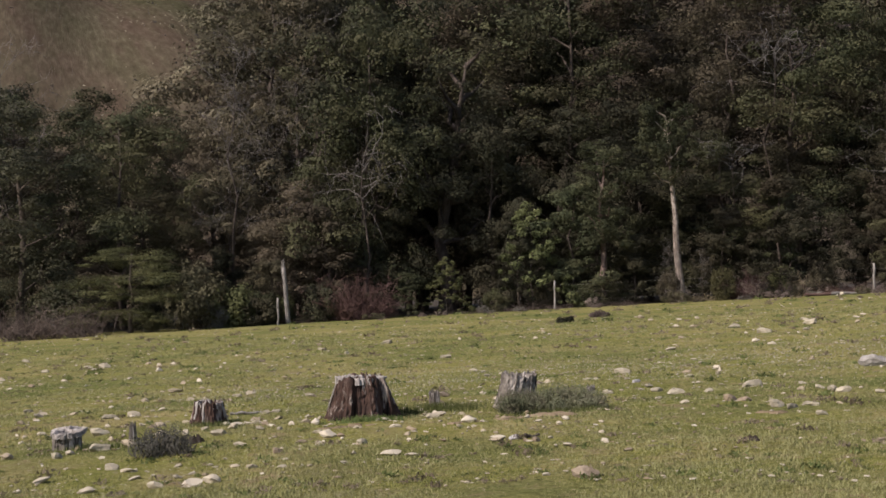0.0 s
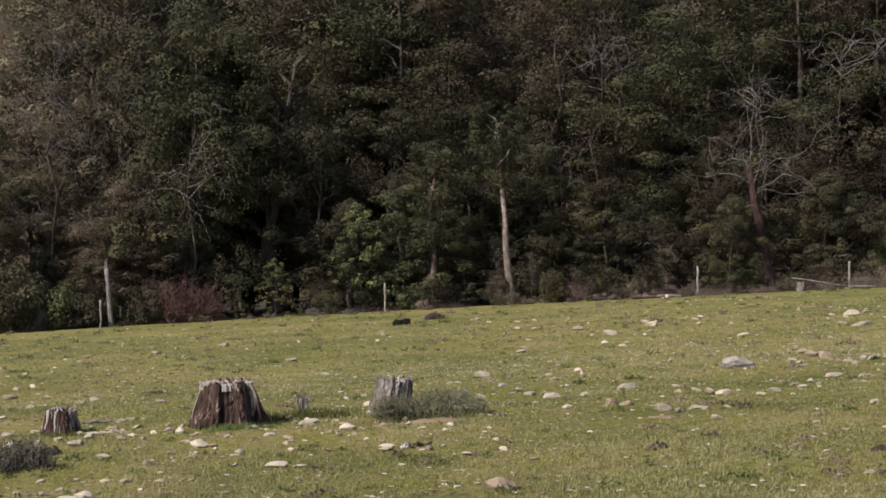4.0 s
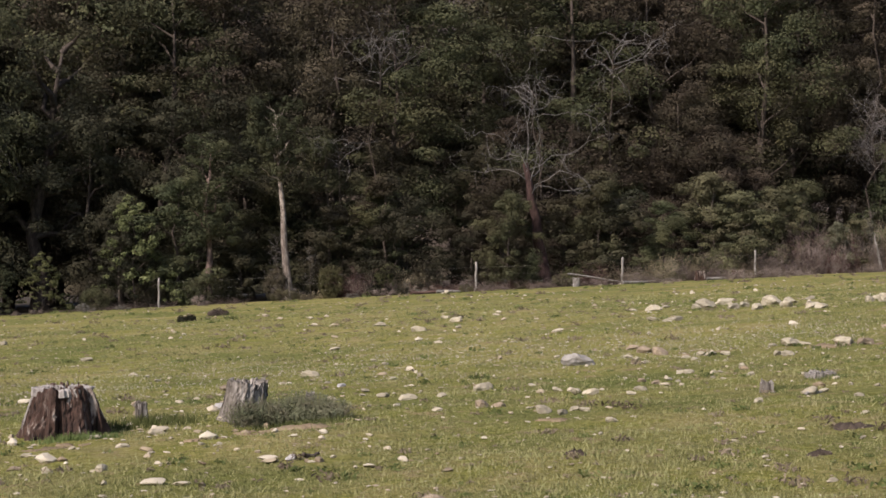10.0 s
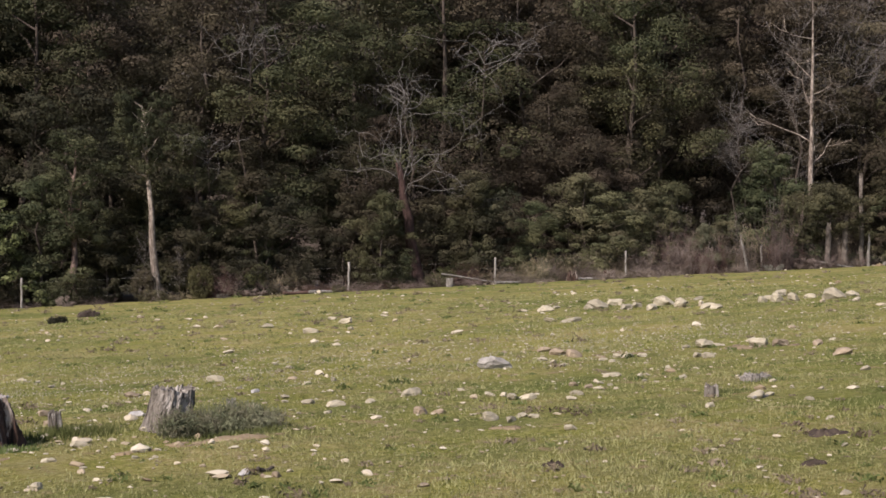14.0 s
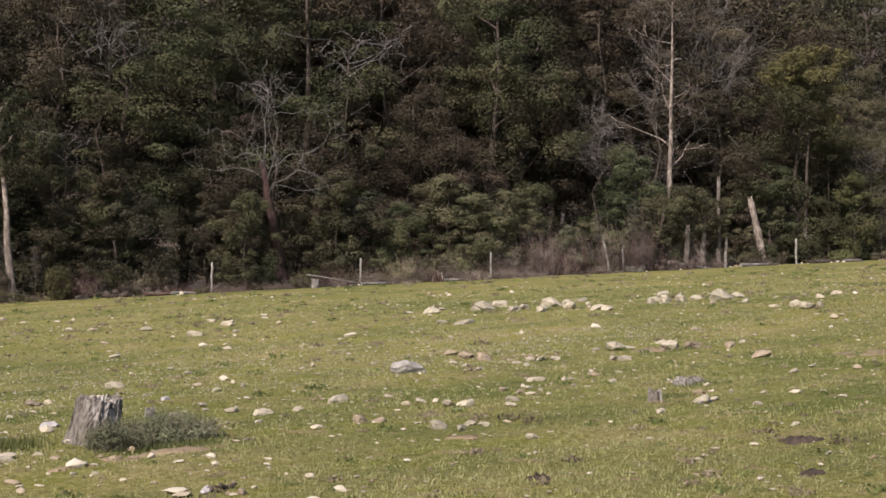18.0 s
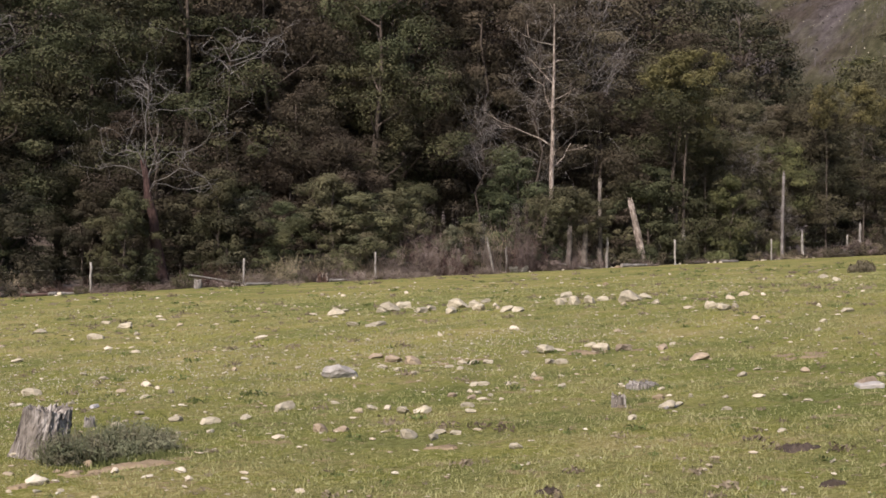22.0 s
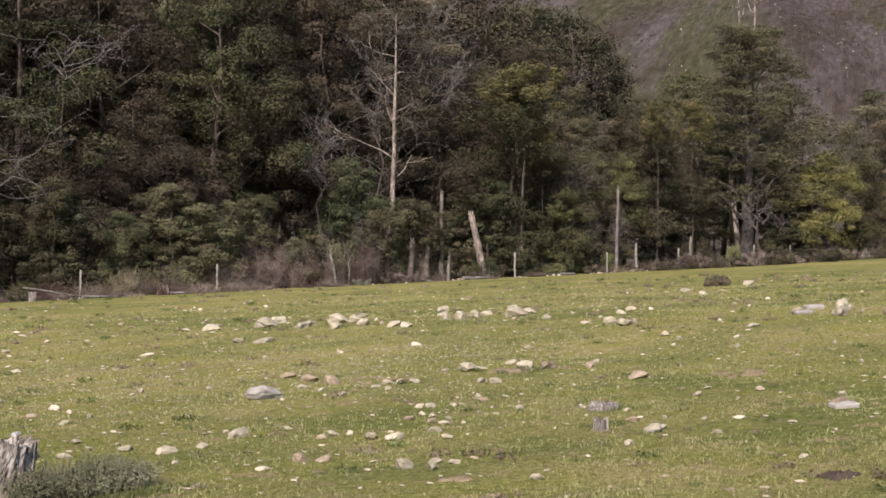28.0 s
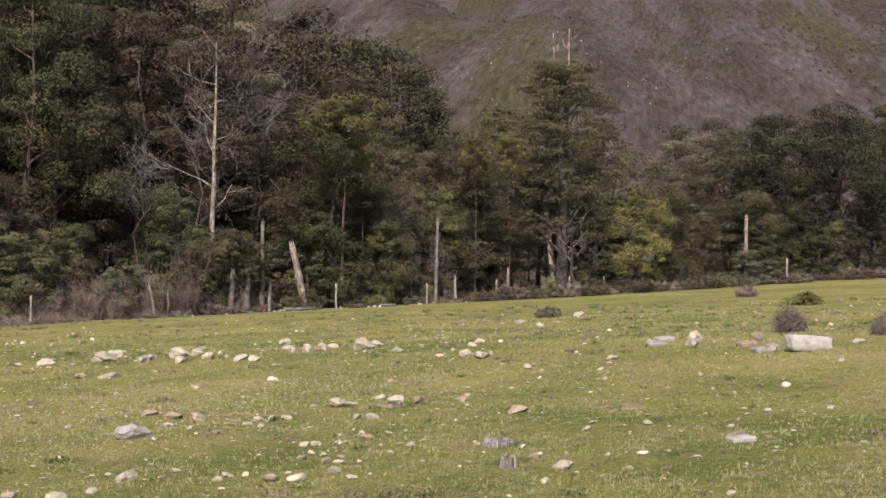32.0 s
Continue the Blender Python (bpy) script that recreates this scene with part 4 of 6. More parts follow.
for (xa, ya), (xb, yb) in (((21.5, 83.2), (39.5, 79.5)), ((39.5, 79.5), (48.1, 76.9)), ((48.1, 76.9), (55.9, 74.2)), ((55.9, 74.2), (66.8, 73.7)), ((81.8, 71.6), (94.3, 72)), ((94.3, 72), (104.8, 71.8)), ((104.8, 71.8), (114.6, 70.0))):
    for h in (0.5, 0.95, 1.4):
        f = np.linspace(0, 1, 5)
        px, py = xa + (xb - xa) * f, ya + (yb - ya) * f
        strand = Geo(410)
        strand.tube(np.stack([px, py, ground(px, py) + h - 0.05 * np.sin(np.pi * f)], 1), [0.002] * 5, 3, False)
        part("wire", strand.mesh("wire", WOOD_GREY), fence, None, "thin rusty grey fence wire")


def old_pole(x, y, h, r, tilt, mat, label, seed, name="old_pole"):
    """A weathered pole with splits and a broken top."""
    g = Geo(seed)
    n, k = 10, 12
    z = np.linspace(-0.3, h, n)
    pts = np.stack([np.cumsum(g.rng.normal(size=n)) * 0.012, np.cumsum(g.rng.normal(size=n)) * 0.012, z], 1)
    g.tube(pts, r * np.linspace(1.1, 0.85, n) * (1 + 0.06 * g.rng.normal(size=n)), k)
    ob = thing(name, pose(x, y, ground(x, y), 0, tilt, 31 * seed), label, "pole", "old poles")
    ob.matrix_world = pose(x, y, ground(x, y), 0.9 * tilt if abs(tilt) > 5 else 0, tilt, 0)
    part("shaft", g.mesh("shaft", mat, True), ob)
    sp = Geo(seed + 1)
    for i in range(4):
        a = i * 1.6 + sp.rng.random()
        c = pts[-1] + np.array([math.cos(a), math.sin(a), 0]) * r * 0.5
        sp.tube([c - (0, 0, 0.2), c + (0, 0, 0.1), c + np.array([0.02, 0.01, 0.25 + 0.3 * sp.rng.random()])], (r * 0.4, r * 0.3, 0.01), 4)
    part("splintered_top", sp.mesh("splintered_top", mat), ob)
    return ob


old_pole(6.0, 83.0, 3.2, 0.13, -4, WOOD_GREY, "thick leaning grey fence pole", 421)
old_pole(72.25, 73.2, 2.7, 0.2, 1, WOOD_DULL, "thick weathered grey gate pole with a split side", 423)
old_pole(73.85, 73.2, 3.1, 0.2, 2, WOOD_DULL, "thick weathered grey gate pole with a broken top", 425)
old_pole(75.6, 73.3, 6.0, 0.15, 0, WOOD_DULL, "tall weathered pole with a ragged top", 427)
old_pole(80.9, 73.7, 4.6, 0.27, -9, BARK_PALE, "leaning cut pale tree trunk without branches", 429, "leaning_trunk")
old_pole(98.5, 73.9, 6.7, 0.12, 1, BARK_GREY, "slim bleached snag standing behind the fence", 431, "snag")
old_pole(134.9, 61.2, 6.6, 0.19, 3, BARK_PALE, "broken white snag above a green shrub", 433, "snag")
old_pole(75.3, 72.4, 1.7, 0.1, 1, WOOD_WHITE, "white fence post leaning at a tall pole", 435)
old_pole(88.0, 75.5, 2.2, 0.2, -3, WOOD_GREY, "short dark grey broken trunk", 437)
old_pole(99.5, 72.6, 1.9, 0.1, -2, WOOD_WHITE, "short white post among dry stems", 439)
old_pole(64.9, 73.0, 1.9, 0.08, -8, WOOD_GREY, "thin leaning grey stake in the thicket", 441)
old_pole(107.5, 72.4, 2.4, 0.12, 3, WOOD_GREY, "short grey dead stem behind the fence", 443)


def log(x, y, length, r, turn, mat, label, seed, lift=0.0, pitch=0.0, name="log"):
    g = Geo(seed)
    n = 8
    t = np.linspace(-length / 2, length / 2, n)
    pts = np.stack([t, np.cumsum(g.rng.normal(size=n)) * 0.02 * length / 3, g.rng.normal(size=n) * 0.01], 1)
    g.tube(pts, r * np.linspace(1.1, 0.8, n) * (1 + 0.08 * g.rng.normal(size=n)), 8)
    start = pts[0] - (0.01, 0, 0)
    g.tube([pts[0], start], (r * 1.1, r * 0.9), 8)
    me = g.mesh("log", mat, True)
    return solid(name, me, pose(x, y, ground(x, y) + r * 0.8 + lift, 0, pitch, turn), label, "log", "fallen timber")


log(45.9, 76.3, 3.6, 0.05, -12, WOOD_GREY, "fallen grey fence pole propped in the grass", 451, 0.4, 9)
log(48.5, 75.6, 2.6, 0.09, 4, WOOD_GREY, "grey weathered timber lying by the fence", 452)
log(78.0, 71.8, 4.0, 0.12, 5, WOOD_GREY, "long grey log lying along the fence", 453)
log(72.0, 72.4, 3.0, 0.08, -14, WOOD_GREY, "fallen grey branch at the thicket's foot", 454, 0.15, 8)
log(84.5, 71.4, 2.6, 0.1, 10, BARK, "dark fallen log behind the meadow", 455)
log(87.5, 71.0, 1.8, 0.1, -6, BARK_GREY, "short grey log at the meadow's edge", 456)
log(36.2, 79.0, 2.4, 0.1, 6, TWIG_RED, "reddish brown timber in a rubbish heap", 457)
log(37.6, 78.7, 2.0, 0.09, -8, WOOD_GREY, "grey timber in a rubbish heap", 458)
log(38.4, 79.2, 1.6, 0.1, 14, TWIG_RED, "reddish brown timber in a rubbish heap", 459)
log(53.0, 73.6, 2.2, 0.09, -4, WOOD_GREY, "grey weathered timber lying by the fence", 460)
log(9.67, 15.12, 0.26, 0.018, 12, WOOD_WHITE, "short bleached stick lying in the grass", 461)
log(3.38, 14.05, 0.16, 0.018, 20, BARK, "short dark stick lying in the grass", 462)
log(0.9, 19.6, 0.5, 0.02, 5, WOOD_GREY, "grey bleached stick lying in the grass", 463)


# ---- stumps ----
def stump_radius(w, narrow, bow, f):
    """The stump's radius at the share f of its height: w across at the foot, narrow times that at the top."""
    return 0.5 * w * (narrow + (1 - narrow) * max(0.0, 1 - f) ** bow)


def stump_body(seed, w, h, narrow, bow, mat, jag, tilt, ridge=1.0):
    """A stump with cracked, ridged flaring sides and a torn hollow top."""
    g = Geo(seed)
    n, k = 14, 96
    ang = np.arange(k) * 2 * np.pi / k
    ph = g.rng.random(5) * 6.28
    rough = g.rng.normal(size=k)
    rough = 0.6 * rough + 0.4 * np.roll(rough, 1) + 0.6 * np.repeat(g.rng.normal(size=k // 4), 4)
    crack = np.where(np.repeat(g.rng.random(k // 2), 2) < 0.2, -0.2, 0.0)
    top = 1 + jag * (0.5 * np.sin(2 * ang + ph[0]) + 0.4 * np.sin(5 * ang + ph[1]) + 0.5 * g.rng.normal(size=k))
    verts = []
    for i in range(n):
        f = i / (n - 1)
        rad = stump_radius(w, narrow, bow, f)
        side = 1 + 0.06 * ridge * rough + ridge * crack * (0.55 + 0.45 * np.sin(4 * f + ph[2] + 3 * ang)) + 0.05 * np.sin(3 * ang + ph[3] + 1.2 * f) + 0.02 * g.rng.normal(size=k)
        side = side + (1 - f) ** 2 * 0.16 * ridge * np.sin(5 * ang + ph[4])
        z = -0.08 + (h * top + 0.08) * f
        verts.append(np.stack([rad * side * np.cos(ang) + tilt * z, rad * side * np.sin(ang), z], 1))
    for q, dz in ((0.8, -0.02), (0.55, -0.14), (0.25, -0.22)):
        last = verts[n - 1]
        c = last.mean(0)
        ring = c + (last - c) * q
        ring[:, 2] = h * (1 + dz) + 0.02 * g.rng.normal(size=k) + (last[:, 2] - h) * 0.4 * q
        verts.append(ring)
    m = len(verts)
    faces = [(i * k + j, i * k + (j + 1) % k, (i + 1) * k + (j + 1) % k, (i + 1) * k + j) for i in range(m - 1) for j in range(k)]
    faces.append(tuple(range((m - 1) * k, m * k)))
    g.add(np.concatenate(verts), faces)
    return g.mesh("body", mat)


def strip(rng, w, h, narrow, bow, wide, mat, tilt):
    """One bleached strip of wood that runs down a stump's side from its top."""
    g = Geo(0)
    a = rng.random() * 6.28
    f1 = 1.02 if rng.random() < 0.75 else 0.75
    f0 = max(0.02, f1 - 0.2 - 0.75 * rng.random() ** 1.4)
    pts, rr = [], []
    size = wide * w * (0.5 + 1.2 * rng.random() ** 2)
    for f in np.linspace(f0, f1, 6):
        rad = stump_radius(w, narrow, bow, f) - 0.2 * size
        a += rng.normal() * 0.045
        pts.append((rad * math.cos(a) + tilt * h * f, rad * math.sin(a), h * f))
        rr.append(size * (0.25 + 0.75 * (f - f0) / (f1 - f0)) * (0.8 + 0.4 * rng.random()))
    g.tube(pts, rr, 5)
    return g.mesh("wood_strip", mat)


def splinter(rng, w, h, narrow, mat, tall, tilt):
    """One torn sliver on a stump's rim."""
    g = Geo(0)
    a, r = rng.random() * 6.28, 0.5 * w * narrow * (0.72 + 0.28 * rng.random())
    c = np.array([r * math.cos(a) + tilt * h, r * math.sin(a), h * 0.86])
    mid = c + np.array([0, 0, h * (0.1 + tall)])
    g.tube([c, mid, mid + np.array([rng.normal() * 0.02, rng.normal() * 0.02, h * tall * (0.3 + rng.random())])], (0.05 * w, 0.04 * w, 0.012 * w), 5)
    return g.mesh("splinter", mat)


def stump(x, y, w, h, narrow, bow, body, pale, label, seed, turn=0.0, count=24, jag=0.1, tilt=0.0, dz=0.0, wide=0.03, slivers=18, tall=0.06, ridge=1.0):
    ob = thing("tree_stump", at(x, y, turn, 1, None, dz), label, "stump", "tree stumps")
    part("body", stump_body(seed, w, h, narrow, bow, body, jag, tilt, ridge), ob)
    rng = np.random.default_rng(seed + 1)
    for _ in range(count):
        part("wood_strip", strip(rng, w, h, narrow, bow, wide, pale, tilt), ob, None, "bleached grey strip of wood")
    rng = np.random.default_rng(seed + 2)
    for _ in range(slivers):
        part("splinter", splinter(rng, w, h, narrow, pale, tall, tilt), ob, None, "bleached torn splinter")
    return ob


stump(2.19, 18.05, 0.92, 0.49, 0.62, 0.95, STUMP_BROWN, STUMP_PALE, "large rotten dark brown stump with a bleached torn top", 501, 40, 18, 0.1, -0.02, 0.0, 0.014, 64, 0.035)
stump(4.08, 17.9, 0.54, 0.39, 0.8, 1.6, STUMP_BLEACHED, STUMP_PALE, "bleached grey hollow stump behind a low grey bush", 511, -40, 3, 0.09, 0.18, 0.02, 0.02, 6, 0.01, 0.3)
stump(0.35, 18.75, 0.52, 0.27, 0.66, 1.4, STUMP_BROWN, STUMP_PALE, "small dark brown stump with a bleached top", 521, 30, 14, 0.1, 0, 0, 0.035, 22, 0.06)
flat_stump = stump(-1.24, 16.8, 0.33, 0.2, 0.9, 1.2, STUMP_BLEACHED, STUMP_PALE, "low grey stump under a flat overhanging top", 531, 0, 6, 0.04, 0, 0, 0.03, 0)
part("top_slab", stump_body(533, 0.38, 0.05, 0.95, 1.0, STUMP_PALE, 0.1, 0.0, 0.35), flat_stump, None, "flat grey weathered slab of wood").matrix_basis = pose(0.01, -0.02, 0.2, 6, -5, 20) @ Matrix.Diagonal((1, 1, 0.42, 1))
stump(9.46, 15.65, 0.17, 0.11, 0.85, 1.2, STUMP_BLEACHED, STUMP_PALE, "tiny grey stump standing in the grass", 541, 0, 4, 0.15, 0, 0.0, 0.05, 4)
stump(11.2, 16.75, 0.4, 0.055, 0.9, 1.2, WOOD_GREY, STUMP_PALE, "low grass-grown grey stump in the meadow", 551, 0, 4, 0.4, 0, 0, 0.02, 4)
stump(3.28, 19.0, 0.16, 0.17, 0.8, 1.2, STUMP_BLEACHED, STUMP_PALE, "small bleached stub among green grass", 561, 0, 5, 0.2, -0.1, 0, 0.04, 4)
stump(5.55, 19.6, 0.13, 0.08, 0.8, 1.2, WOOD_GREY, STUMP_PALE, "small grey stub in the meadow", 571, 0, 4, 0.3, 0, 0, 0.04, 4)
stump(-0.55, 17.5, 0.11, 0.17, 0.7, 1.2, STUMP_BLEACHED, STUMP_PALE, "small bleached stub beside a grey stump", 576, 0, 4, 0.3, 0, 0, 0.04, 4)
stump(44.3, 76.0, 0.42, 0.5, 0.95, 1.0, WOOD_GREY, WOOD_GREY, "short grey sawn stump by the fence", 581, 0, 0, 0.05, 0, 0, 0.03, 0)

stump(51.6, 73.9, 0.7, 0.5, 0.8, 1.2, STUMP_BROWN, WOOD_GREY, "dark rotten stump among the brush by the fence", 583, 0, 6, 0.2, 0, 0, 0.03, 6)
stump(54.2, 73.6, 0.8, 0.45, 0.8, 1.2, STUMP_BROWN, WOOD_GREY, "dark rotten stump among the brush by the fence", 585, 0, 6, 0.25, 0, 0, 0.03, 6)


# ---- low bushes in the meadow ----
def low_bush(x, y, w, h, mat, label, seed, tufts=34, leaf=0.018, count=200, deep=0.6, stems=110):
    ob = thing("low_bush", at(x, y), label, "bush", "low bushes in the meadow")
    g = Geo(seed)
    for i in range(tufts):
        a, q = g.rng.random() * 6.28, math.sqrt(g.rng.random())
        c = np.array([math.cos(a) * q * w * 0.46, math.sin(a) * q * w * 0.46 * deep, h * (0.2 + 0.55 * (1 - q * q) * g.rng.random())])
        clump(g, c, 0.24 * h * (0.7 + 0.7 * g.rng.random()) + 0.03, count, leaf, 1.2, 0.3)
    part("foliage", g.mesh("foliage", mat), ob)
    s = Geo(seed + 1)
    for i in range(stems):
        a, q = s.rng.random() * 6.28, math.sqrt(s.rng.random()) * 0.85
        b = np.array([math.cos(a) * q * w * 0.5, math.sin(a) * q * w * 0.5 * deep, -0.02])
        e = b * 1.1 + np.array([s.rng.normal() * 0.05, s.rng.normal() * 0.05, h * (0.5 + 0.6 * s.rng.random()) * (1.15 - 0.7 * q * q)])
        s.tube(crooked(s, b, e, 0.1, 4), (0.006, 0.005, 0.004, 0.002), 3, False)
    part("brushwood", s.mesh("brushwood", mat), ob)
    return ob


low_bush(4.38, 17.2, 1.5, 0.32, LEAF_SAGE, "low grey-green woolly bush before a stump", 601, 95, 0.015, 120, 0.55, 420)
low_bush(-0.17, 15.3, 0.74, 0.28, LEAF_GREY, "small airy grey-brown bush among stones", 603, 30, 0.015, 110, 0.6, 150)
low_bush(28.6, 19.5, 1.15, 0.6, TWIG_DRY, "dark brown rounded dry bush in the meadow", 605, 34, 0.025)
low_bush(57.7, 29.0, 1.9, 0.6, LEAF_GOLD, "spiky light green bush in the meadow", 607, 22, 0.11, 40)
low_bush(26.4, 16.8, 0.7, 0.45, TWIG_DRY, "dark brown dry bush in the meadow", 609, 28, 0.025)
low_bush(47.2, 35.6, 1.3, 0.4, LEAF_DUSTY, "low grey-brown bush in the meadow", 611, 26, 0.04)
low_bush(87.6, 43.1, 2.2, 0.8, TWIG_DRY, "low grey-brown bush in the meadow", 613, 34, 0.05)
low_bush(14.6, 55.0, 0.8, 0.28, LEAF_DARK, "small dark tuft in the far meadow", 615, 16, 0.03)
low_bush(17.45, 60.0, 0.9, 0.3, TWIG_DRY, "small brown tuft in the far meadow", 617, 16, 0.03)


def tall_grass(x, y, w, d, h, count, label, seed):
    g = Geo(seed)
    px, py = g.rng.normal(size=count) * w * 0.3, g.rng.normal(size=count) * d * 0.3
    z = ground(x + px, y + py) - ground(x, y) - 0.01
    hh = h * (0.4 + 0.8 * g.rng.random(count)) * np.exp(-(px / w) ** 2 - (py / d) ** 2)
    a = g.rng.random(count) * 6.28
    foot = np.stack([px, py, z], 1)
    side = np.stack([np.cos(a), np.sin(a), 0 * a], 1) * 0.006
    tip = foot + np.stack([g.rng.normal(size=count) * 0.3 * hh, g.rng.normal(size=count) * 0.3 * hh, hh], 1)
    g.add(np.stack([foot - side, foot + side, tip], 1).reshape(-1, 3), np.arange(3 * count).reshape(-1, 3).tolist())
    solid("grass_tuft", g.mesh("grass_tuft", LEAF_LUSH), at(x, y), label, "grass", "tufts of taller grass", "stuff")


tall_grass(3.2, 18.4, 1.1, 0.9, 0.12, 1700, "patch of taller lush green grass beside the stump", 619)
tall_grass(2.2, 17.5, 0.9, 0.3, 0.09, 900, "taller grass at the foot of the stump", 620)
tall_grass(9.9, 15.9, 0.6, 0.4, 0.06, 700, "taller grass round a tiny stump", 621)
tall_grass(11.2, 16.6, 0.6, 0.4, 0.06, 700, "taller grass growing over a low stump", 622)
tall_grass(-0.9, 16.6, 1.2, 0.6, 0.08, 900, "taller grass round a grey stump", 623)
tall_grass(0.4, 18.5, 0.6, 0.4, 0.08, 600, "taller grass at a small stump", 624)
tall_grass(4.4, 16.7, 1.2, 0.4, 0.08, 900, "taller grass at the foot of a bush", 625)

# ---- stones ----
PALE_1 = [(5.52, 10.10, 0.08), (-0.21, 12.95, 0.17), (0.90, 13.43, 0.08), (0.10, 13.61, 0.08), (0.64, 13.63, 0.11), (6.35, 12.20, 0.07), (7.25, 11.71, 0.06), (-0.66, 14.36, 0.15), (-0.04, 14.39, 0.09), (1.78, 14.69, 0.14), (1.38, 14.96, 0.11), (8.38, 12.92, 0.09), (6.49, 14.24, 0.13), (-1.28, 15.89, 0.14), (-0.83, 16.13, 0.25), (2.35, 16.24, 0.13), (1.50, 16.38, 0.11), (6.70, 15.49, 0.16), (6.97, 15.47, 0.12), (0.89, 17.02, 0.10), (8.67, 14.80, 0.13), (9.74, 14.48, 0.11), (12.01, 12.91, 0.09), (0.28, 17.98, 0.12), (9.68, 15.17, 0.24), (0.93, 18.36, 0.14), (10.59, 15.12, 0.09), (5.99, 18.00, 0.10), (8.93, 17.36, 0.16), (1.10, 19.51, 0.13), (11.15, 16.43, 0.11), (13.25, 14.83, 0.13)]
PALE_2 = [(6.92, 18.71, 0.13), (5.71, 19.29, 0.15), (7.64, 18.97, 0.27), (10.89, 17.74, 0.14), (12.82, 16.49, 0.16), (14.78, 14.94, 0.14), (15.40, 14.35, 0.13), (-0.67, 21.52, 0.21), (-0.28, 22.39, 0.13), (11.81, 19.09, 0.18), (16.70, 16.14, 0.11), (7.98, 22.48, 0.16), (6.62, 23.41, 0.12), (8.61, 22.81, 0.14), (13.50, 20.35, 0.22), (11.82, 21.47, 0.16), (0.93, 24.50, 0.17), (-2.41, 24.60, 0.16), (13.39, 21.52, 0.18), (13.16, 21.85, 0.16), (18.93, 17.58, 0.13), (7.63, 24.88, 0.27), (12.44, 22.89, 0.15), (16.33, 20.34, 0.14), (18.42, 19.02, 0.15), (14.84, 22.15, 0.15), (15.77, 21.57, 0.24), (12.01, 24.44, 0.13), (0.53, 27.42, 0.10), (5.94, 27.14, 0.09), (19.62, 19.68, 0.17), (9.62, 26.31, 0.16)]
PALE_3 = [(19.76, 20.90, 0.12), (22.77, 17.76, 0.41), (5.73, 28.72, 0.15), (21.49, 20.38, 0.27), (24.47, 16.72, 0.30), (24.01, 19.94, 0.24), (24.02, 20.73, 0.34), (16.06, 27.52, 0.13), (25.08, 20.14, 0.32), (14.49, 35.12, 0.35), (15.72, 35.37, 0.18), (-3.50, 40.28, 0.24), (-2.02, 41.33, 0.31), (-2.44, 41.61, 0.22), (17.11, 38.19, 0.39), (15.28, 39.23, 0.36), (4.10, 43.56, 0.16), (18.20, 41.03, 0.27), (6.33, 45.21, 0.33), (37.78, 30.80, 0.39), (-4.95, 49.86, 0.26), (41.42, 33.63, 0.39), (47.75, 34.59, 0.57)]
TAN_1 = [(3.10, 11.14, 0.22), (3.87, 12.50, 0.09), (3.36, 13.81, 0.11), (0.93, 14.66, 0.12), (6.64, 16.72, 0.19), (12.04, 14.30, 0.27), (-0.59, 18.84, 0.11), (3.44, 19.70, 0.16), (9.56, 17.94, 0.13), (3.72, 20.84, 0.18), (14.38, 18.35, 0.30), (5.58, 23.00, 0.19), (15.59, 19.94, 0.22), (15.50, 20.64, 0.35), (13.39, 24.17, 0.26), (13.12, 24.96, 0.12)]
ROW_1 = [(22.33, 23.46, 0.16), (22.40, 24.07, 0.28), (24.55, 27.29, 0.20), (22.29, 29.53, 0.30), (22.52, 30.14, 0.31), (21.81, 31.27, 0.31), (24.00, 29.78, 0.24), (25.31, 28.70, 0.45), (24.30, 29.59, 0.34), (24.81, 29.54, 0.35), (22.68, 31.21, 0.31), (26.42, 29.14, 0.25), (26.01, 30.16, 0.23), (22.47, 33.04, 0.32), (22.99, 33.26, 0.27), (25.66, 31.27, 0.25), (23.62, 32.94, 0.41), (24.14, 32.86, 0.30), (22.32, 34.42, 0.24), (22.66, 34.52, 0.41), (21.60, 35.41, 0.38), (22.66, 36.35, 0.22), (24.28, 35.76, 0.40), (28.37, 33.52, 0.32)]
FLAT_1 = [(18.60, 31.05, 0.50), (15.07, 21.64, 0.26), (25.32, 19.03, 0.34), (18.57, 30.29, 0.50), (26.62, 34.99, 0.45)]
PALE_MORE_1 = [(-0.68, 13.29, 0.05), (-0.31, 14.04, 0.05), (0.32, 14.09, 0.05), (-0.43, 14.13, 0.08), (3.54, 13.94, 0.06), (0.43, 14.60, 0.05), (4.24, 14.91, 0.05), (3.14, 15.78, 0.06), (1.94, 16.55, 0.08), (1.11, 16.89, 0.09), (6.61, 15.74, 0.19), (6.96, 15.70, 0.14), (0.58, 18.45, 0.14), (10.68, 15.65, 0.10), (5.71, 18.14, 0.07), (-1.71, 19.06, 0.12), (1.27, 19.88, 0.13), (11.22, 17.10, 0.13), (10.45, 17.73, 0.08), (-0.86, 20.77, 0.09), (10.51, 18.03, 0.09), (4.68, 21.47, 0.08), (11.33, 18.97, 0.10), (10.88, 19.26, 0.15), (-1.66, 22.08, 0.08), (4.22, 21.75, 0.08), (11.32, 19.09, 0.10), (7.01, 22.63, 0.10), (13.44, 20.08, 0.20), (12.70, 21.42, 0.13), (13.19, 21.64, 0.20), (4.25, 25.02, 0.10)]
PALE_MORE_2 = [(12.19, 22.26, 0.14), (2.42, 26.29, 0.08), (5.77, 27.92, 0.13)]
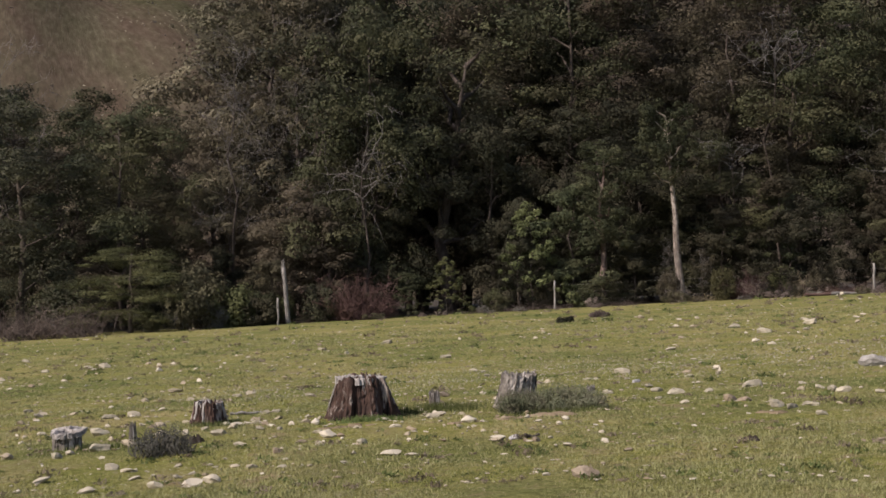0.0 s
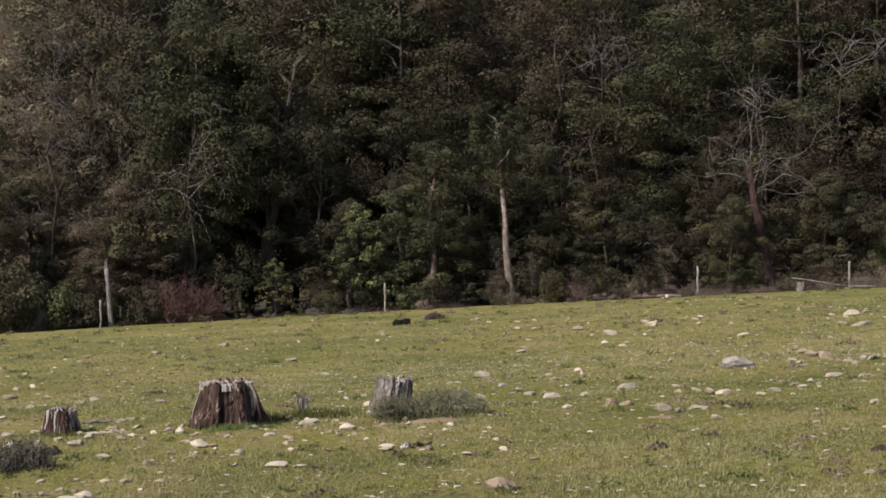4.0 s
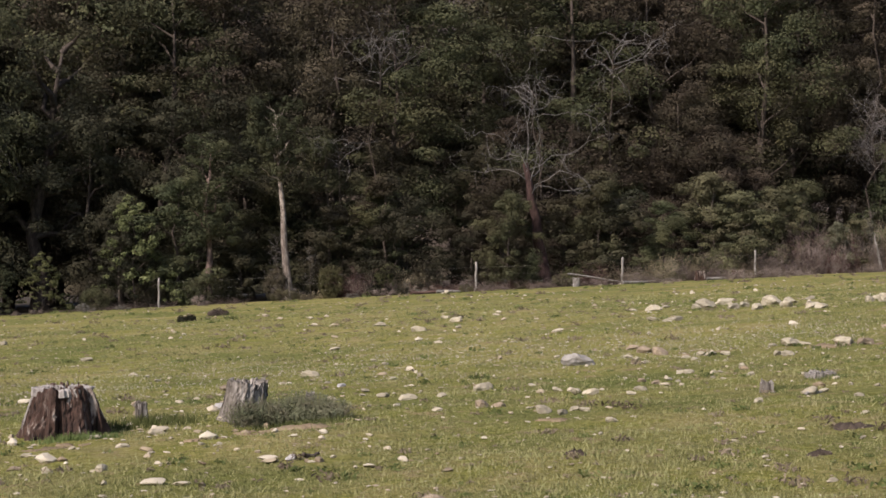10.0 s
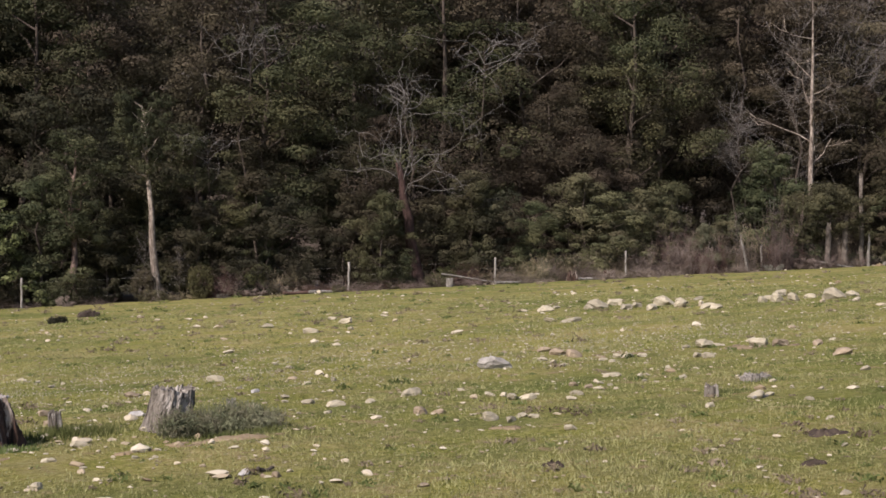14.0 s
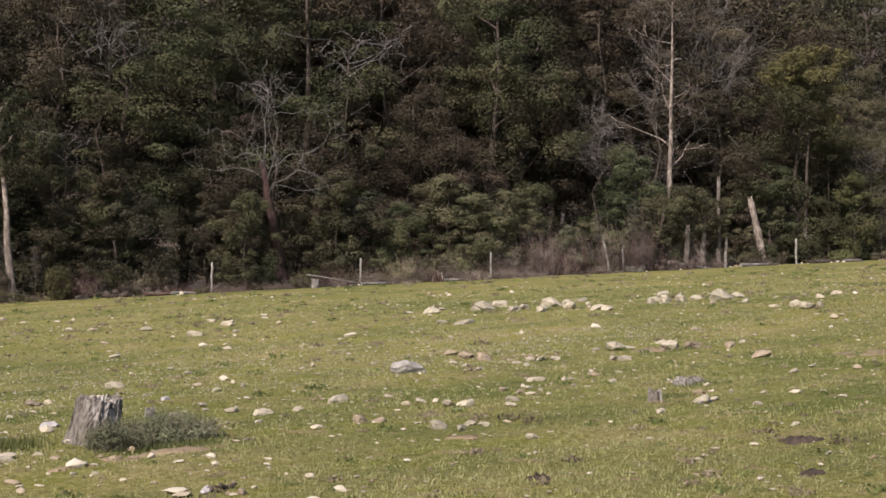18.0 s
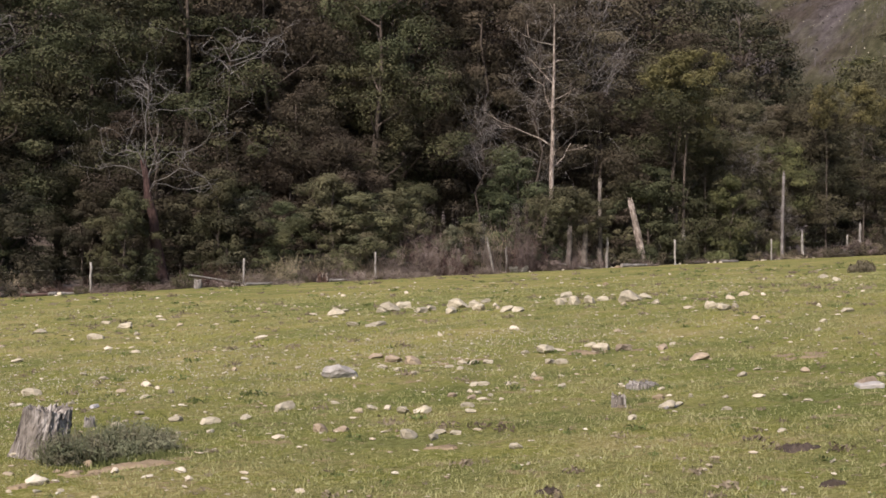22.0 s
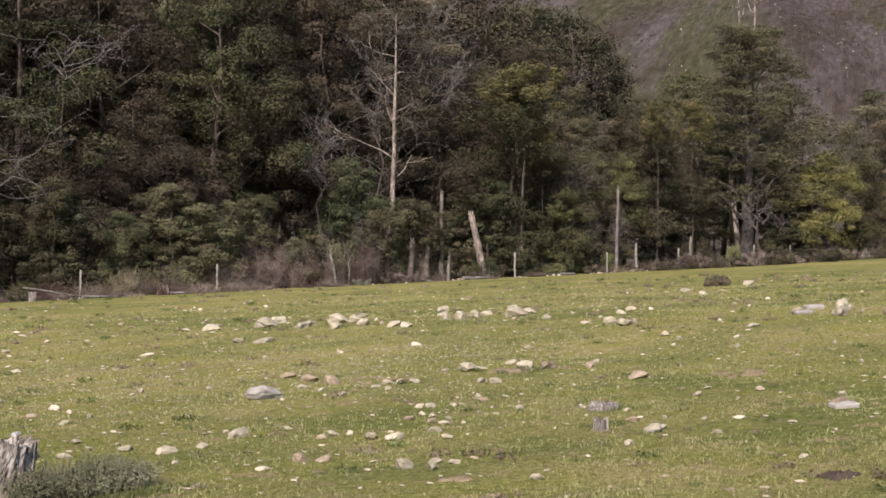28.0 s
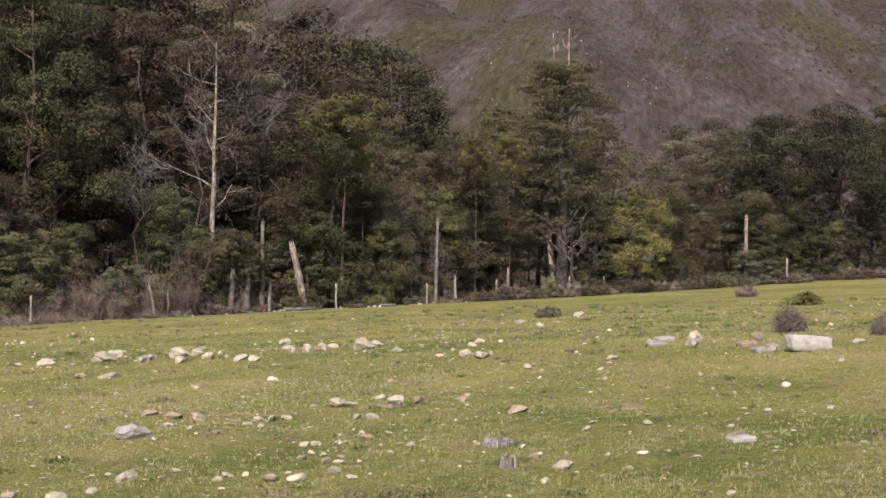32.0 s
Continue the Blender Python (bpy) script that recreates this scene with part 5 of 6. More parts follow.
FLAT_MORE_1 = [(-0.04, 13.36, 0.10), (0.61, 15.69, 0.16), (3.01, 15.90, 0.10), (0.42, 16.97, 0.21), (2.95, 17.22, 0.18), (9.87, 15.19, 0.13), (-0.98, 18.37, 0.26), (0.82, 18.39, 0.12), (8.38, 16.75, 0.13), (8.12, 17.22, 0.20), (-0.49, 19.32, 0.10), (8.15, 17.54, 0.22), (-0.70, 19.63, 0.07), (6.48, 18.73, 0.23), (8.26, 18.20, 0.15), (6.35, 19.20, 0.17), (9.96, 18.04, 0.11), (6.31, 19.73, 0.10), (10.00, 18.30, 0.13), (-0.97, 21.08, 0.21), (6.63, 20.39, 0.14), (10.90, 19.11, 0.19), (-2.08, 22.60, 0.16), (2.01, 23.34, 0.16), (12.76, 21.73, 0.16), (15.34, 20.99, 0.38), (14.82, 21.70, 0.38), (5.49, 26.28, 0.13), (21.81, 23.39, 0.51), (6.21, 34.45, 0.26)]
TAN_MORE_1 = [(0.21, 13.43, 0.06), (3.27, 13.85, 0.07), (1.25, 15.67, 0.14), (6.52, 16.91, 0.20), (1.01, 18.12, 0.09), (9.60, 18.30, 0.14), (13.07, 22.91, 0.31), (13.18, 23.48, 0.29), (1.12, 28.05, 0.11)]
GREY_MORE_1 = [(3.19, 14.03, 0.12), (4.52, 19.94, 0.21), (6.93, 21.93, 0.16)]


def stone_mesh(seed, flat, mat, sub=3):
    """A rounded field stone with a few broken faces."""
    bm = bmesh.new()
    bmesh.ops.create_icosphere(bm, subdivisions=sub, radius=0.5)
    rng = np.random.default_rng(seed)
    cuts = [(Vector(rng.normal(size=3)).normalized(), 0.25 + 0.15 * rng.random()) for _ in range(11)]
    stretch = Vector((1.0, 0.6 + 0.3 * rng.random(), flat))
    for v in bm.verts:
        p = v.co.copy()
        for d, q in cuts:
            over = p.dot(d) - q
            if over > 0:
                p -= d * over * 0.95
        p += p.normalized() * (0.07 * noise.noise(v.co * 3.5 + Vector((seed, 0, 0))) + 0.03 * noise.noise(v.co * 11 + Vector((0, seed, 0))))
        v.co = Vector((p.x * stretch.x, p.y * stretch.y, p.z * stretch.z)) * 1.25
    me = bpy.data.meshes.new("stone")
    bm.to_mesh(me)
    bm.free()
    me.materials.append(mat)
    return me


ROUND = [stone_mesh(700 + i, 0.62 + 0.08 * (i % 3), ROCK_PALE) for i in range(6)]
FLAT = [stone_mesh(720 + i, 0.30, ROCK_PALE) for i in range(4)]


def lay_stones(places, meshes, mat, label, group, tall=0.8, sink=0.1):
    rng = random.Random(len(places))
    for i, (x, y, w) in enumerate(places):
        s = w * 0.9
        solid("stone", meshes[rng.randrange(len(meshes))], pose(x, y, ground(x, y) + w * sink * tall, rng.uniform(-12, 12), rng.uniform(-12, 12), rng.uniform(-35, 35)) @ Matrix.Diagonal((s, s, s * tall, 1)), label, "stone", group, "", mat)


lay_stones(PALE_1, ROUND, ROCK_PALE, "pale weathered field stone lying in the grass", "field stones")
lay_stones(PALE_2, ROUND, ROCK_PALE, "pale weathered field stone lying in the grass", "field stones")
lay_stones(PALE_3, ROUND, ROCK_PALE, "pale weathered field stone lying in the grass", "field stones")
lay_stones(TAN_1, ROUND, ROCK_TAN, "tan reddish field stone lying in the grass", "field stones")
lay_stones([(x, y, 1.25 * w) for x, y, w in ROW_1], ROUND, ROCK_PALE, "pale stone of a loose row across the meadow", "row of stones", 0.92)
lay_stones(FLAT_1, FLAT, ROCK_PALE, "flat pale stone sunk in the turf", "field stones")
for places in (PALE_MORE_1, PALE_MORE_2):
    lay_stones(places, ROUND, ROCK_PALE, "pale weathered field stone lying in the grass", "field stones")
lay_stones(FLAT_MORE_1, FLAT, ROCK_PALE, "flat pale stone sunk in the turf", "field stones", 1.3)
lay_stones(TAN_MORE_1, ROUND, ROCK_TAN, "tan reddish field stone lying in the grass", "field stones")
lay_stones(GREY_MORE_1, FLAT, ROCK_GREY, "flat grey stone sunk in the turf", "field stones", 1.5)



def strewn():
    """Further stones lying about the meadow, thicker in places."""
    rng = random.Random(77)
    made = 0
    g = Geo(78)
    while made < 190:
        az, r = radians(rng.uniform(-9, 74)), 11 + 48 * rng.random() ** 0.8
        x, y = r * math.sin(az) - 1.5, r * math.cos(az) + 3
        if noise_field(x * 0.8, y * 0.8) < 0.25 + 0.6 * rng.random():
            continue
        w = (0.05 + 0.09 * rng.random() ** 2) * (0.75 + r / 50)
        me = SMALL_STONES[rng.randrange(6)]
        m = np.array(pose(x, y, ground(x, y) + 0.1 * w, rng.uniform(-15, 15), rng.uniform(-15, 15), rng.uniform(0, 360)) @ Matrix.Diagonal((w, w * 0.9, w, 1)))
        g.add(np.array([v.co[:] for v in me.vertices]) @ m[:3, :3].T + m[:3, 3], [tuple(p.vertices) for p in me.polygons])
        made += 1
    tagged(new("scattered_stones", g.mesh("scattered_stones", PEBBLE)), "small pale and tan stones half sunk in the turf", "stones", "", "stuff")


SMALL_STONES = [stone_mesh(730 + i, 0.3 + 0.3 * (i % 2), ROCK_PALE, 2) for i in range(6)]
PEBBLE, pt, pb = material("pebble", 0.9)
pt.links.new(ramp(pt, pt.nodes.new("ShaderNodeNewGeometry").outputs["Random Per Island"], [(0.0, (0.21, 0.16, 0.105)), (0.35, (0.34, 0.295, 0.215)), (1.0, (0.46, 0.42, 0.335))]), pb.inputs["Base Color"])


def noise_field(x, y):
    return 0.5 + 0.25 * np.sin(x * 0.55 + 1.3 * np.sin(y * 0.31)) + 0.25 * np.sin(y * 0.42 + 1.1 * np.sin(x * 0.37 + 2))


strewn()


def sown(name, label, places, seed):
    """Many stones as one object: x, y, size."""
    rng = random.Random(seed)
    g = Geo(seed)
    for x, y, w in places:
        me = SMALL_STONES[rng.randrange(6)]
        m = np.array(pose(x, y, ground(x, y) + 0.1 * w, rng.uniform(-14, 14), rng.uniform(-14, 14), rng.uniform(0, 360)) @ Matrix.Diagonal((1.15 * w, w, 0.95 * w, 1)))
        g.add(np.array([v.co[:] for v in me.vertices]) @ m[:3, :3].T + m[:3, 3], [tuple(p.vertices) for p in me.polygons])
    tagged(new(name, g.mesh(name, PEBBLE)), label, "stones", "", "stuff")


def stony_places():
    """Stones thick about the small stumps, over the slope and along the old fence."""
    rng = random.Random(91)
    near, far = [], []
    for x0, x1, y0, y1, many, size in ((-2.6, 4.2, 12.6, 19.5, 120, 0.125), (-6.0, 3.0, 20.0, 44.0, 60, 0.17), (9.0, 27.0, 24.0, 44.0, 60, 0.18), (4.5, 14.0, 13.0, 22.0, 40, 0.09)):
        near += [(rng.uniform(x0, x1), rng.uniform(y0, y1), size * (0.45 + 1.0 * rng.random() ** 2)) for _ in range(many)]
    for low, high, many in ((94, 100, 14), (104, 116, 26), (118, 132, 10), (136, 168, 30)):
        far += [(*edge(rng.uniform(low, high), rng.gauss(-1.6, 0.8)), 0.16 + 0.34 * rng.random() ** 2) for _ in range(many)]
    sown("field_stones", "pale and tan stones lying thick in the grass", near, 92)
    sown("fence_rubble", "pale stones strewn along the old fence", far, 93)


stony_places()
solid("boulder", ROUND[1], pose(11.05, 22.2, ground(11.05, 22.2) + 0.05, 4, 0, -20) @ Matrix.Diagonal((0.46, 0.42, 0.36, 1)), "pale grey lichened boulder in the grass", "boulder", "", "", ROCK_DULL)


def block_mesh(seed, w, d, h, mat):
    """A squared boulder with worn round edges."""
    bm = bmesh.new()
    bmesh.ops.create_cube(bm, size=1.0)
    bmesh.ops.scale(bm, vec=(w, d, h), verts=bm.verts)
    bmesh.ops.bevel(bm, geom=bm.edges[:], offset=0.32 * h, segments=3, profile=0.6, affect="EDGES")
    bmesh.ops.subdivide_edges(bm, edges=[e for e in bm.edges if e.calc_length() > 0.12 * w], cuts=3, use_grid_fill=True)
    for v in bm.verts:
        v.co += v.co.normalized() * h * (0.16 * noise.noise(v.co * 3 / w + Vector((seed, 0, 0))) + 0.05 * noise.noise(v.co * 12 / w))
    me = bpy.data.meshes.new("boulder")
    bm.to_mesh(me)
    bm.free()
    me.polygons.foreach_set("use_smooth", [True] * len(me.polygons))
    me.materials.append(mat)
    return me


for x, y, w, h in ((23.58, 19.63, 0.32, 0.27), (24.3, 19.95, 0.34, 0.36)):
    solid("boulder", ROUND[3], pose(x, y, ground(x, y) + 0.2 * h, 8, 0, 30 * w) @ Matrix.Diagonal((w, w, h * 1.5, 1)), "rounded pale pinkish boulder beside another boulder", "boulder", "", "", ROCK_PALE)
for x, y, w, h, mat, lab in ((24.97, 18.9, 0.27, 0.2, ROCK_TAN, "upright tan block of stone in the meadow"), (23.68, 18.62, 0.36, 0.1, ROCK_TAN, "flat tan slab of stone in the meadow"), (22.67, 17.9, 0.45, 0.1, ROCK_DULL, "flat pale slab beside a long boulder"), (11.94, 14.21, 0.28, 0.06, ROCK_DULL, "flat pale slab sunk in the grass"), (24.01, 20.66, 0.36, 0.1, ROCK_DULL, "flat pale slab of stone in the meadow"), (25.51, 21.14, 0.38, 0.1, ROCK_DULL, "flat pale slab of stone in the meadow")):
    solid("stone", block_mesh(int(x * 10), w, 0.7 * w, h, mat), pose(x, y, ground(x, y) + 0.3 * h, 4, -4, -40), lab, "stone", "field stones")
solid("boulder", block_mesh(3, 0.86, 0.36, 0.3, ROCK_DULL), pose(22.7, 17.1, ground(22.7, 17.1) + 0.11, 0, 3, -40), "smooth pale grey oblong boulder in the meadow", "boulder")


def pebbles():
    """The countless small stones in the turf."""
    rng = np.random.default_rng(11)
    g = Geo(12)
    base = bmesh.new()
    bmesh.ops.create_icosphere(base, subdivisions=1, radius=0.5)
    ico = np.array([v.co[:] for v in base.verts])
    tri = np.array([[v.index for v in f.verts] for f in base.faces])
    base.free()
    n = 14000
    az = np.radians(rng.uniform(-10, 78, n))
    r = 9 + 66 * rng.random(n) ** 1.35
    x, y = r * np.sin(az) - 1.5, r * np.cos(az) + 3
    keep = noise_field(x, y) > rng.random(n) * 0.9 - 0.12
    x, y, r = x[keep], y[keep], r[keep]
    n = len(x)
    s = (0.009 + 0.036 * rng.random(n) ** 3) * (0.75 + r / 42)
    shape = s[:, None] * np.stack([1 + 1.3 * rng.random(n), 0.7 + 0.6 * rng.random(n), 0.25 + 0.4 * rng.random(n)], 1)
    v = ico[None] * (1 + 0.3 * rng.normal(size=(n, len(ico), 1)) * 0.5) * shape[:, None]
    turn = rng.random(n) * 6.28
    c, q = np.cos(turn)[:, None], np.sin(turn)[:, None]
    v = np.stack([v[..., 0] * c - v[..., 1] * q + x[:, None], v[..., 0] * q + v[..., 1] * c + y[:, None], v[..., 2] + (ground(x, y) + 0.25 * s)[:, None]], -1)
    f = (tri[None] + (np.arange(n) * len(ico))[:, None, None]).reshape(-1, 3)
    me = bpy.data.meshes.new("pebbles")
    me.from_pydata(v.reshape(-1, 3).tolist(), [], f.tolist())
    me.materials.append(PEBBLE)
    tagged(new("pebbles", me), "pale small stones scattered through the turf", "stones", "", "stuff")


pebbles()


# ---- bare soil and dung ----
def patch(x, y, w, d, mat, name, label, category, seed, h=0.03, turn=-25.0):
    g = Geo(seed)
    k = 28
    ang = np.arange(k) * 2 * np.pi / k
    out = 1 + 0.25 * np.sin(2 * ang + seed) + 0.2 * np.sin(5 * ang + 2 * seed) + 0.15 * g.rng.normal(size=k)
    c, s = math.cos(radians(turn)), math.sin(radians(turn))
    verts = []
    for f in (1.0, 0.75, 0.45, 0.15):
        px, py = np.cos(ang) * out * f * w / 2, np.sin(ang) * out * f * d / 2
        wx, wy = x + px * c - py * s, y + px * s + py * c
        verts.append(np.stack([wx - x, wy - y, ground(wx, wy) + h * (1 - f * f) * (1 + 0.35 * g.rng.normal(size=k)) + (0.008 if f < 1 else -0.02)], 1))
    faces = [(i * k + j, i * k + (j + 1) % k, (i + 1) * k + (j + 1) % k, (i + 1) * k + j) for i in range(3) for j in range(k)]
    faces.append(tuple(range(3 * k, 4 * k)))
    g.add(np.concatenate(verts), faces)
    ob = new(name, g.mesh(name, mat, True))
    ob.location = (x, y, 0)
    return tagged(ob, label, category, category + " in the grass")


for i, (x, y, w, d) in enumerate(((3.1, 16.3, 0.5, 0.4), (3.6, 16.5, 0.5, 0.35), (15.2, 20.9, 1.1, 1.3), (15.3, 17.2, 0.9, 0.9), (1.9, 17.0, 0.6, 0.5), (13.4, 22.5, 0.7, 0.9), (6.2, 14.9, 0.4, 0.35))):
    pick = random.Random(760 + i)
    for j in range(5):
        q = pick.uniform(0.2, 0.42)
        patch(x + pick.gauss(0, 0.3) * w, y + pick.gauss(0, 0.3) * d, w * q, d * q, SOIL, "bare_soil", "small patch of bare reddish sandy soil in the turf", "soil", 760 + 8 * i + j, 0.008)
patch(4.15, 16.33, 0.6, 0.34, SOIL, "soil_mound", "low mound of bare reddish soil before a bush", "soil", 799, 0.018)
for i, (x, y, w, d, h) in enumerate(((7.6, 12.25, 0.3, 0.3, 0.035), (6.27, 11.1, 0.16, 0.16, 0.03), (5.02, 12.5, 0.14, 0.14, 0.03), (13.65, 83.0, 0.6, 0.6, 0.2), (0.15, 16.4, 0.2, 0.2, 0.05))):
    patch(x, y, w, d, SOIL_DARK, "dung_pat", "dark dried dung pat in the grass", "dung", 780 + i, h)


# ---- grass ----
def grass():
    rng = np.random.default_rng(21)
    n = 100000
    az = np.radians(rng.uniform(-9, 76, n))
    r = 8.0 + 50 * rng.random(n) ** 2.0
    near = rng.random(n) < 0.06
    r = np.where(near, 2 + 8 * rng.random(n), r)
    az = np.where(near, rng.uniform(-3.14, 3.14, n), az)
    x, y = r * np.sin(az) - 1.6, r * np.cos(az) + 3.0
    clumped = noise_field(3.1 * x, 2.7 * y) + 0.35 * rng.random(n)
    keep = clumped > 0.35
    x, y, r, clumped = x[keep], y[keep], r[keep], clumped[keep]
    n, k = len(x), 4
    cx = np.repeat(x, k) + rng.normal(size=n * k) * 0.03
    cy = np.repeat(y, k) + rng.normal(size=n * k) * 0.03
    rr = np.repeat(r, k)
    h = (0.013 + 0.032 * rng.random(n * k) ** 2) * np.repeat(0.6 + 0.6 * clumped, k) * (0.85 + rr / 60)
    w = 0.0038 * (0.7 + rr / 16)
    a = rng.random(n * k) * 6.28
    lean = h * 1.3 * rng.random(n * k)
    la = rng.random(n * k) * 6.28
    z = ground(cx, cy) - 0.004
    p0 = np.stack([cx - w * np.cos(a), cy - w * np.sin(a), z], 1)
    p1 = np.stack([cx + w * np.cos(a), cy + w * np.sin(a), z], 1)
    p2 = np.stack([cx + lean * np.cos(la), cy + lean * np.sin(la), z + h], 1)
    v = np.stack([p0, p1, p2], 1).reshape(-1, 3)
    m = n * k
    me = bpy.data.meshes.new("grass")
    me.vertices.add(3 * m)
    me.vertices.foreach_set("co", v.ravel())
    me.loops.add(3 * m)
    me.loops.foreach_set("vertex_index", np.arange(3 * m))
    me.polygons.add(m)
    me.polygons.foreach_set("loop_start", np.arange(m) * 3)
    me.update(calc_edges=True)
    me.materials.append(GRASS)
    tagged(new("grass", me), "short yellowish green grazed turf", "grass", "", "stuff")


GRASS = leaf_material("grass_blades", (0.056, 0.068, 0.016), (0.15, 0.16, 0.042), (0.27, 0.265, 0.1), 0.24, (0.24, 0.205, 0.098), 0.9, 0.52, 0.66, 0.7, 0.45, 0.86)
grass()


def weeds():
    rng = np.random.default_rng(41)
    for name, mat, n, size, lab in (("weed_tufts", LEAF_LUSH, 1300, 0.03, "small dark green weeds in the turf"), ("dry_tufts", TWIG_STRAW, 1500, 0.03, "small dry brown tufts in the turf")):
        g = Geo(42 + n)
        az = np.radians(rng.uniform(-9, 76, n))
        r = np.where(rng.random(n) < 0.55, 9 + 35 * rng.random(n) ** 1.5, rng.uniform(35, 84, n))
        x, y = r * np.sin(az) - 1.6, r * np.cos(az) + 3
        k = 26
        s = (0.03 + 0.08 * rng.random(n) ** 3) * (0.6 + r / 38)
        d = rng.normal(size=(n, k, 3)) * np.array([1, 1, 0.35])
        d[..., 2] = np.abs(d[..., 2])
        c = np.stack([x, y, ground(x, y) + 0.01], 1)[:, None] + d * s[:, None, None] * 0.6
        g.leaves(c.reshape(-1, 3), (d + rng.normal(size=d.shape)).reshape(-1, 3), np.repeat(s * 0.3, k), np.repeat(s * 0.12, k))
        tagged(new(name, g.mesh(name, mat)), lab, "weeds", "", "stuff")


weeds()


def litter():
    """Dry stems lying in the turf, and tiny pale flowers in drifts."""
    rng = np.random.default_rng(51)
    g, n = Geo(52), 18000
    az, r = np.radians(rng.uniform(-9, 76, n)), 8.5 + 38 * rng.random(n) ** 1.4
    x, y = r * np.sin(az) - 1.6, r * np.cos(az) + 3
    keep = noise_field(1.7 * x + 3, 1.5 * y) > 0.75 * rng.random(n)
    x, y, r = x[keep], y[keep], r[keep]
    n = len(x)
    a, half = rng.random(n) * 6.28, (0.012 + 0.035 * rng.random(n) ** 2) * (0.8 + r / 40)
    way = np.stack([np.cos(a), np.sin(a), 0.25 * rng.normal(size=n)], 1) * half[:, None]
    side = np.stack([-np.sin(a), np.cos(a), 0.8 + 0 * a], 1) * (0.0022 + 0.00012 * r)[:, None]
    c = np.stack([x, y, ground(x, y) + 0.014 + 0.012 * rng.random(n)], 1)
    g.add(np.stack([c - way, c + side, c + way], 1).reshape(-1, 3), np.arange(3 * n).reshape(-1, 3).tolist())
    tagged(new("straw_litter", g.mesh("straw_litter", TWIG_STRAW)), "dry straw stems lying in the short turf", "grass", "", "stuff")
    g = Geo(53)
    spots = np.array([(11.5, 25.0, 3.0), (8.0, 27.0, 2.6), (14.0, 27.5, 3.0), (17.0, 24.0, 2.0), (3.5, 25.0, 2.5)])
    pick = spots[rng.integers(0, len(spots), 3800)]
    x, y = pick[:, 0] + pick[:, 2] * rng.normal(size=3800), pick[:, 1] + pick[:, 2] * rng.normal(size=3800)
    c = np.stack([x, y, ground(x, y) + 0.025], 1)
    g.leaves(c, np.stack([-x, -y, 14 + 0 * x], 1) + rng.normal(size=(3800, 3)) * 4, 0.008 + 0.007 * rng.random(3800), 0.009)
    tagged(new("meadow_flowers", g.mesh("meadow_flowers", FLOWER)), "tiny pale flowers dotting the turf", "flowers", "", "stuff")


FLOWER = leaf_material("pale_petals", (0.32, 0.31, 0.22), (0.4, 0.38, 0.28), (0.48, 0.46, 0.36), 0.2)
litter()

# ---- scrub on the hillside ----
TWIG_HILL = leaf_material("grey_dead_stems", (0.02, 0.017, 0.016), (0.04, 0.035, 0.034), (0.075, 0.067, 0.064), 0.05, None, 0.13, 0.46, 0.66, 0.75, 0.5)


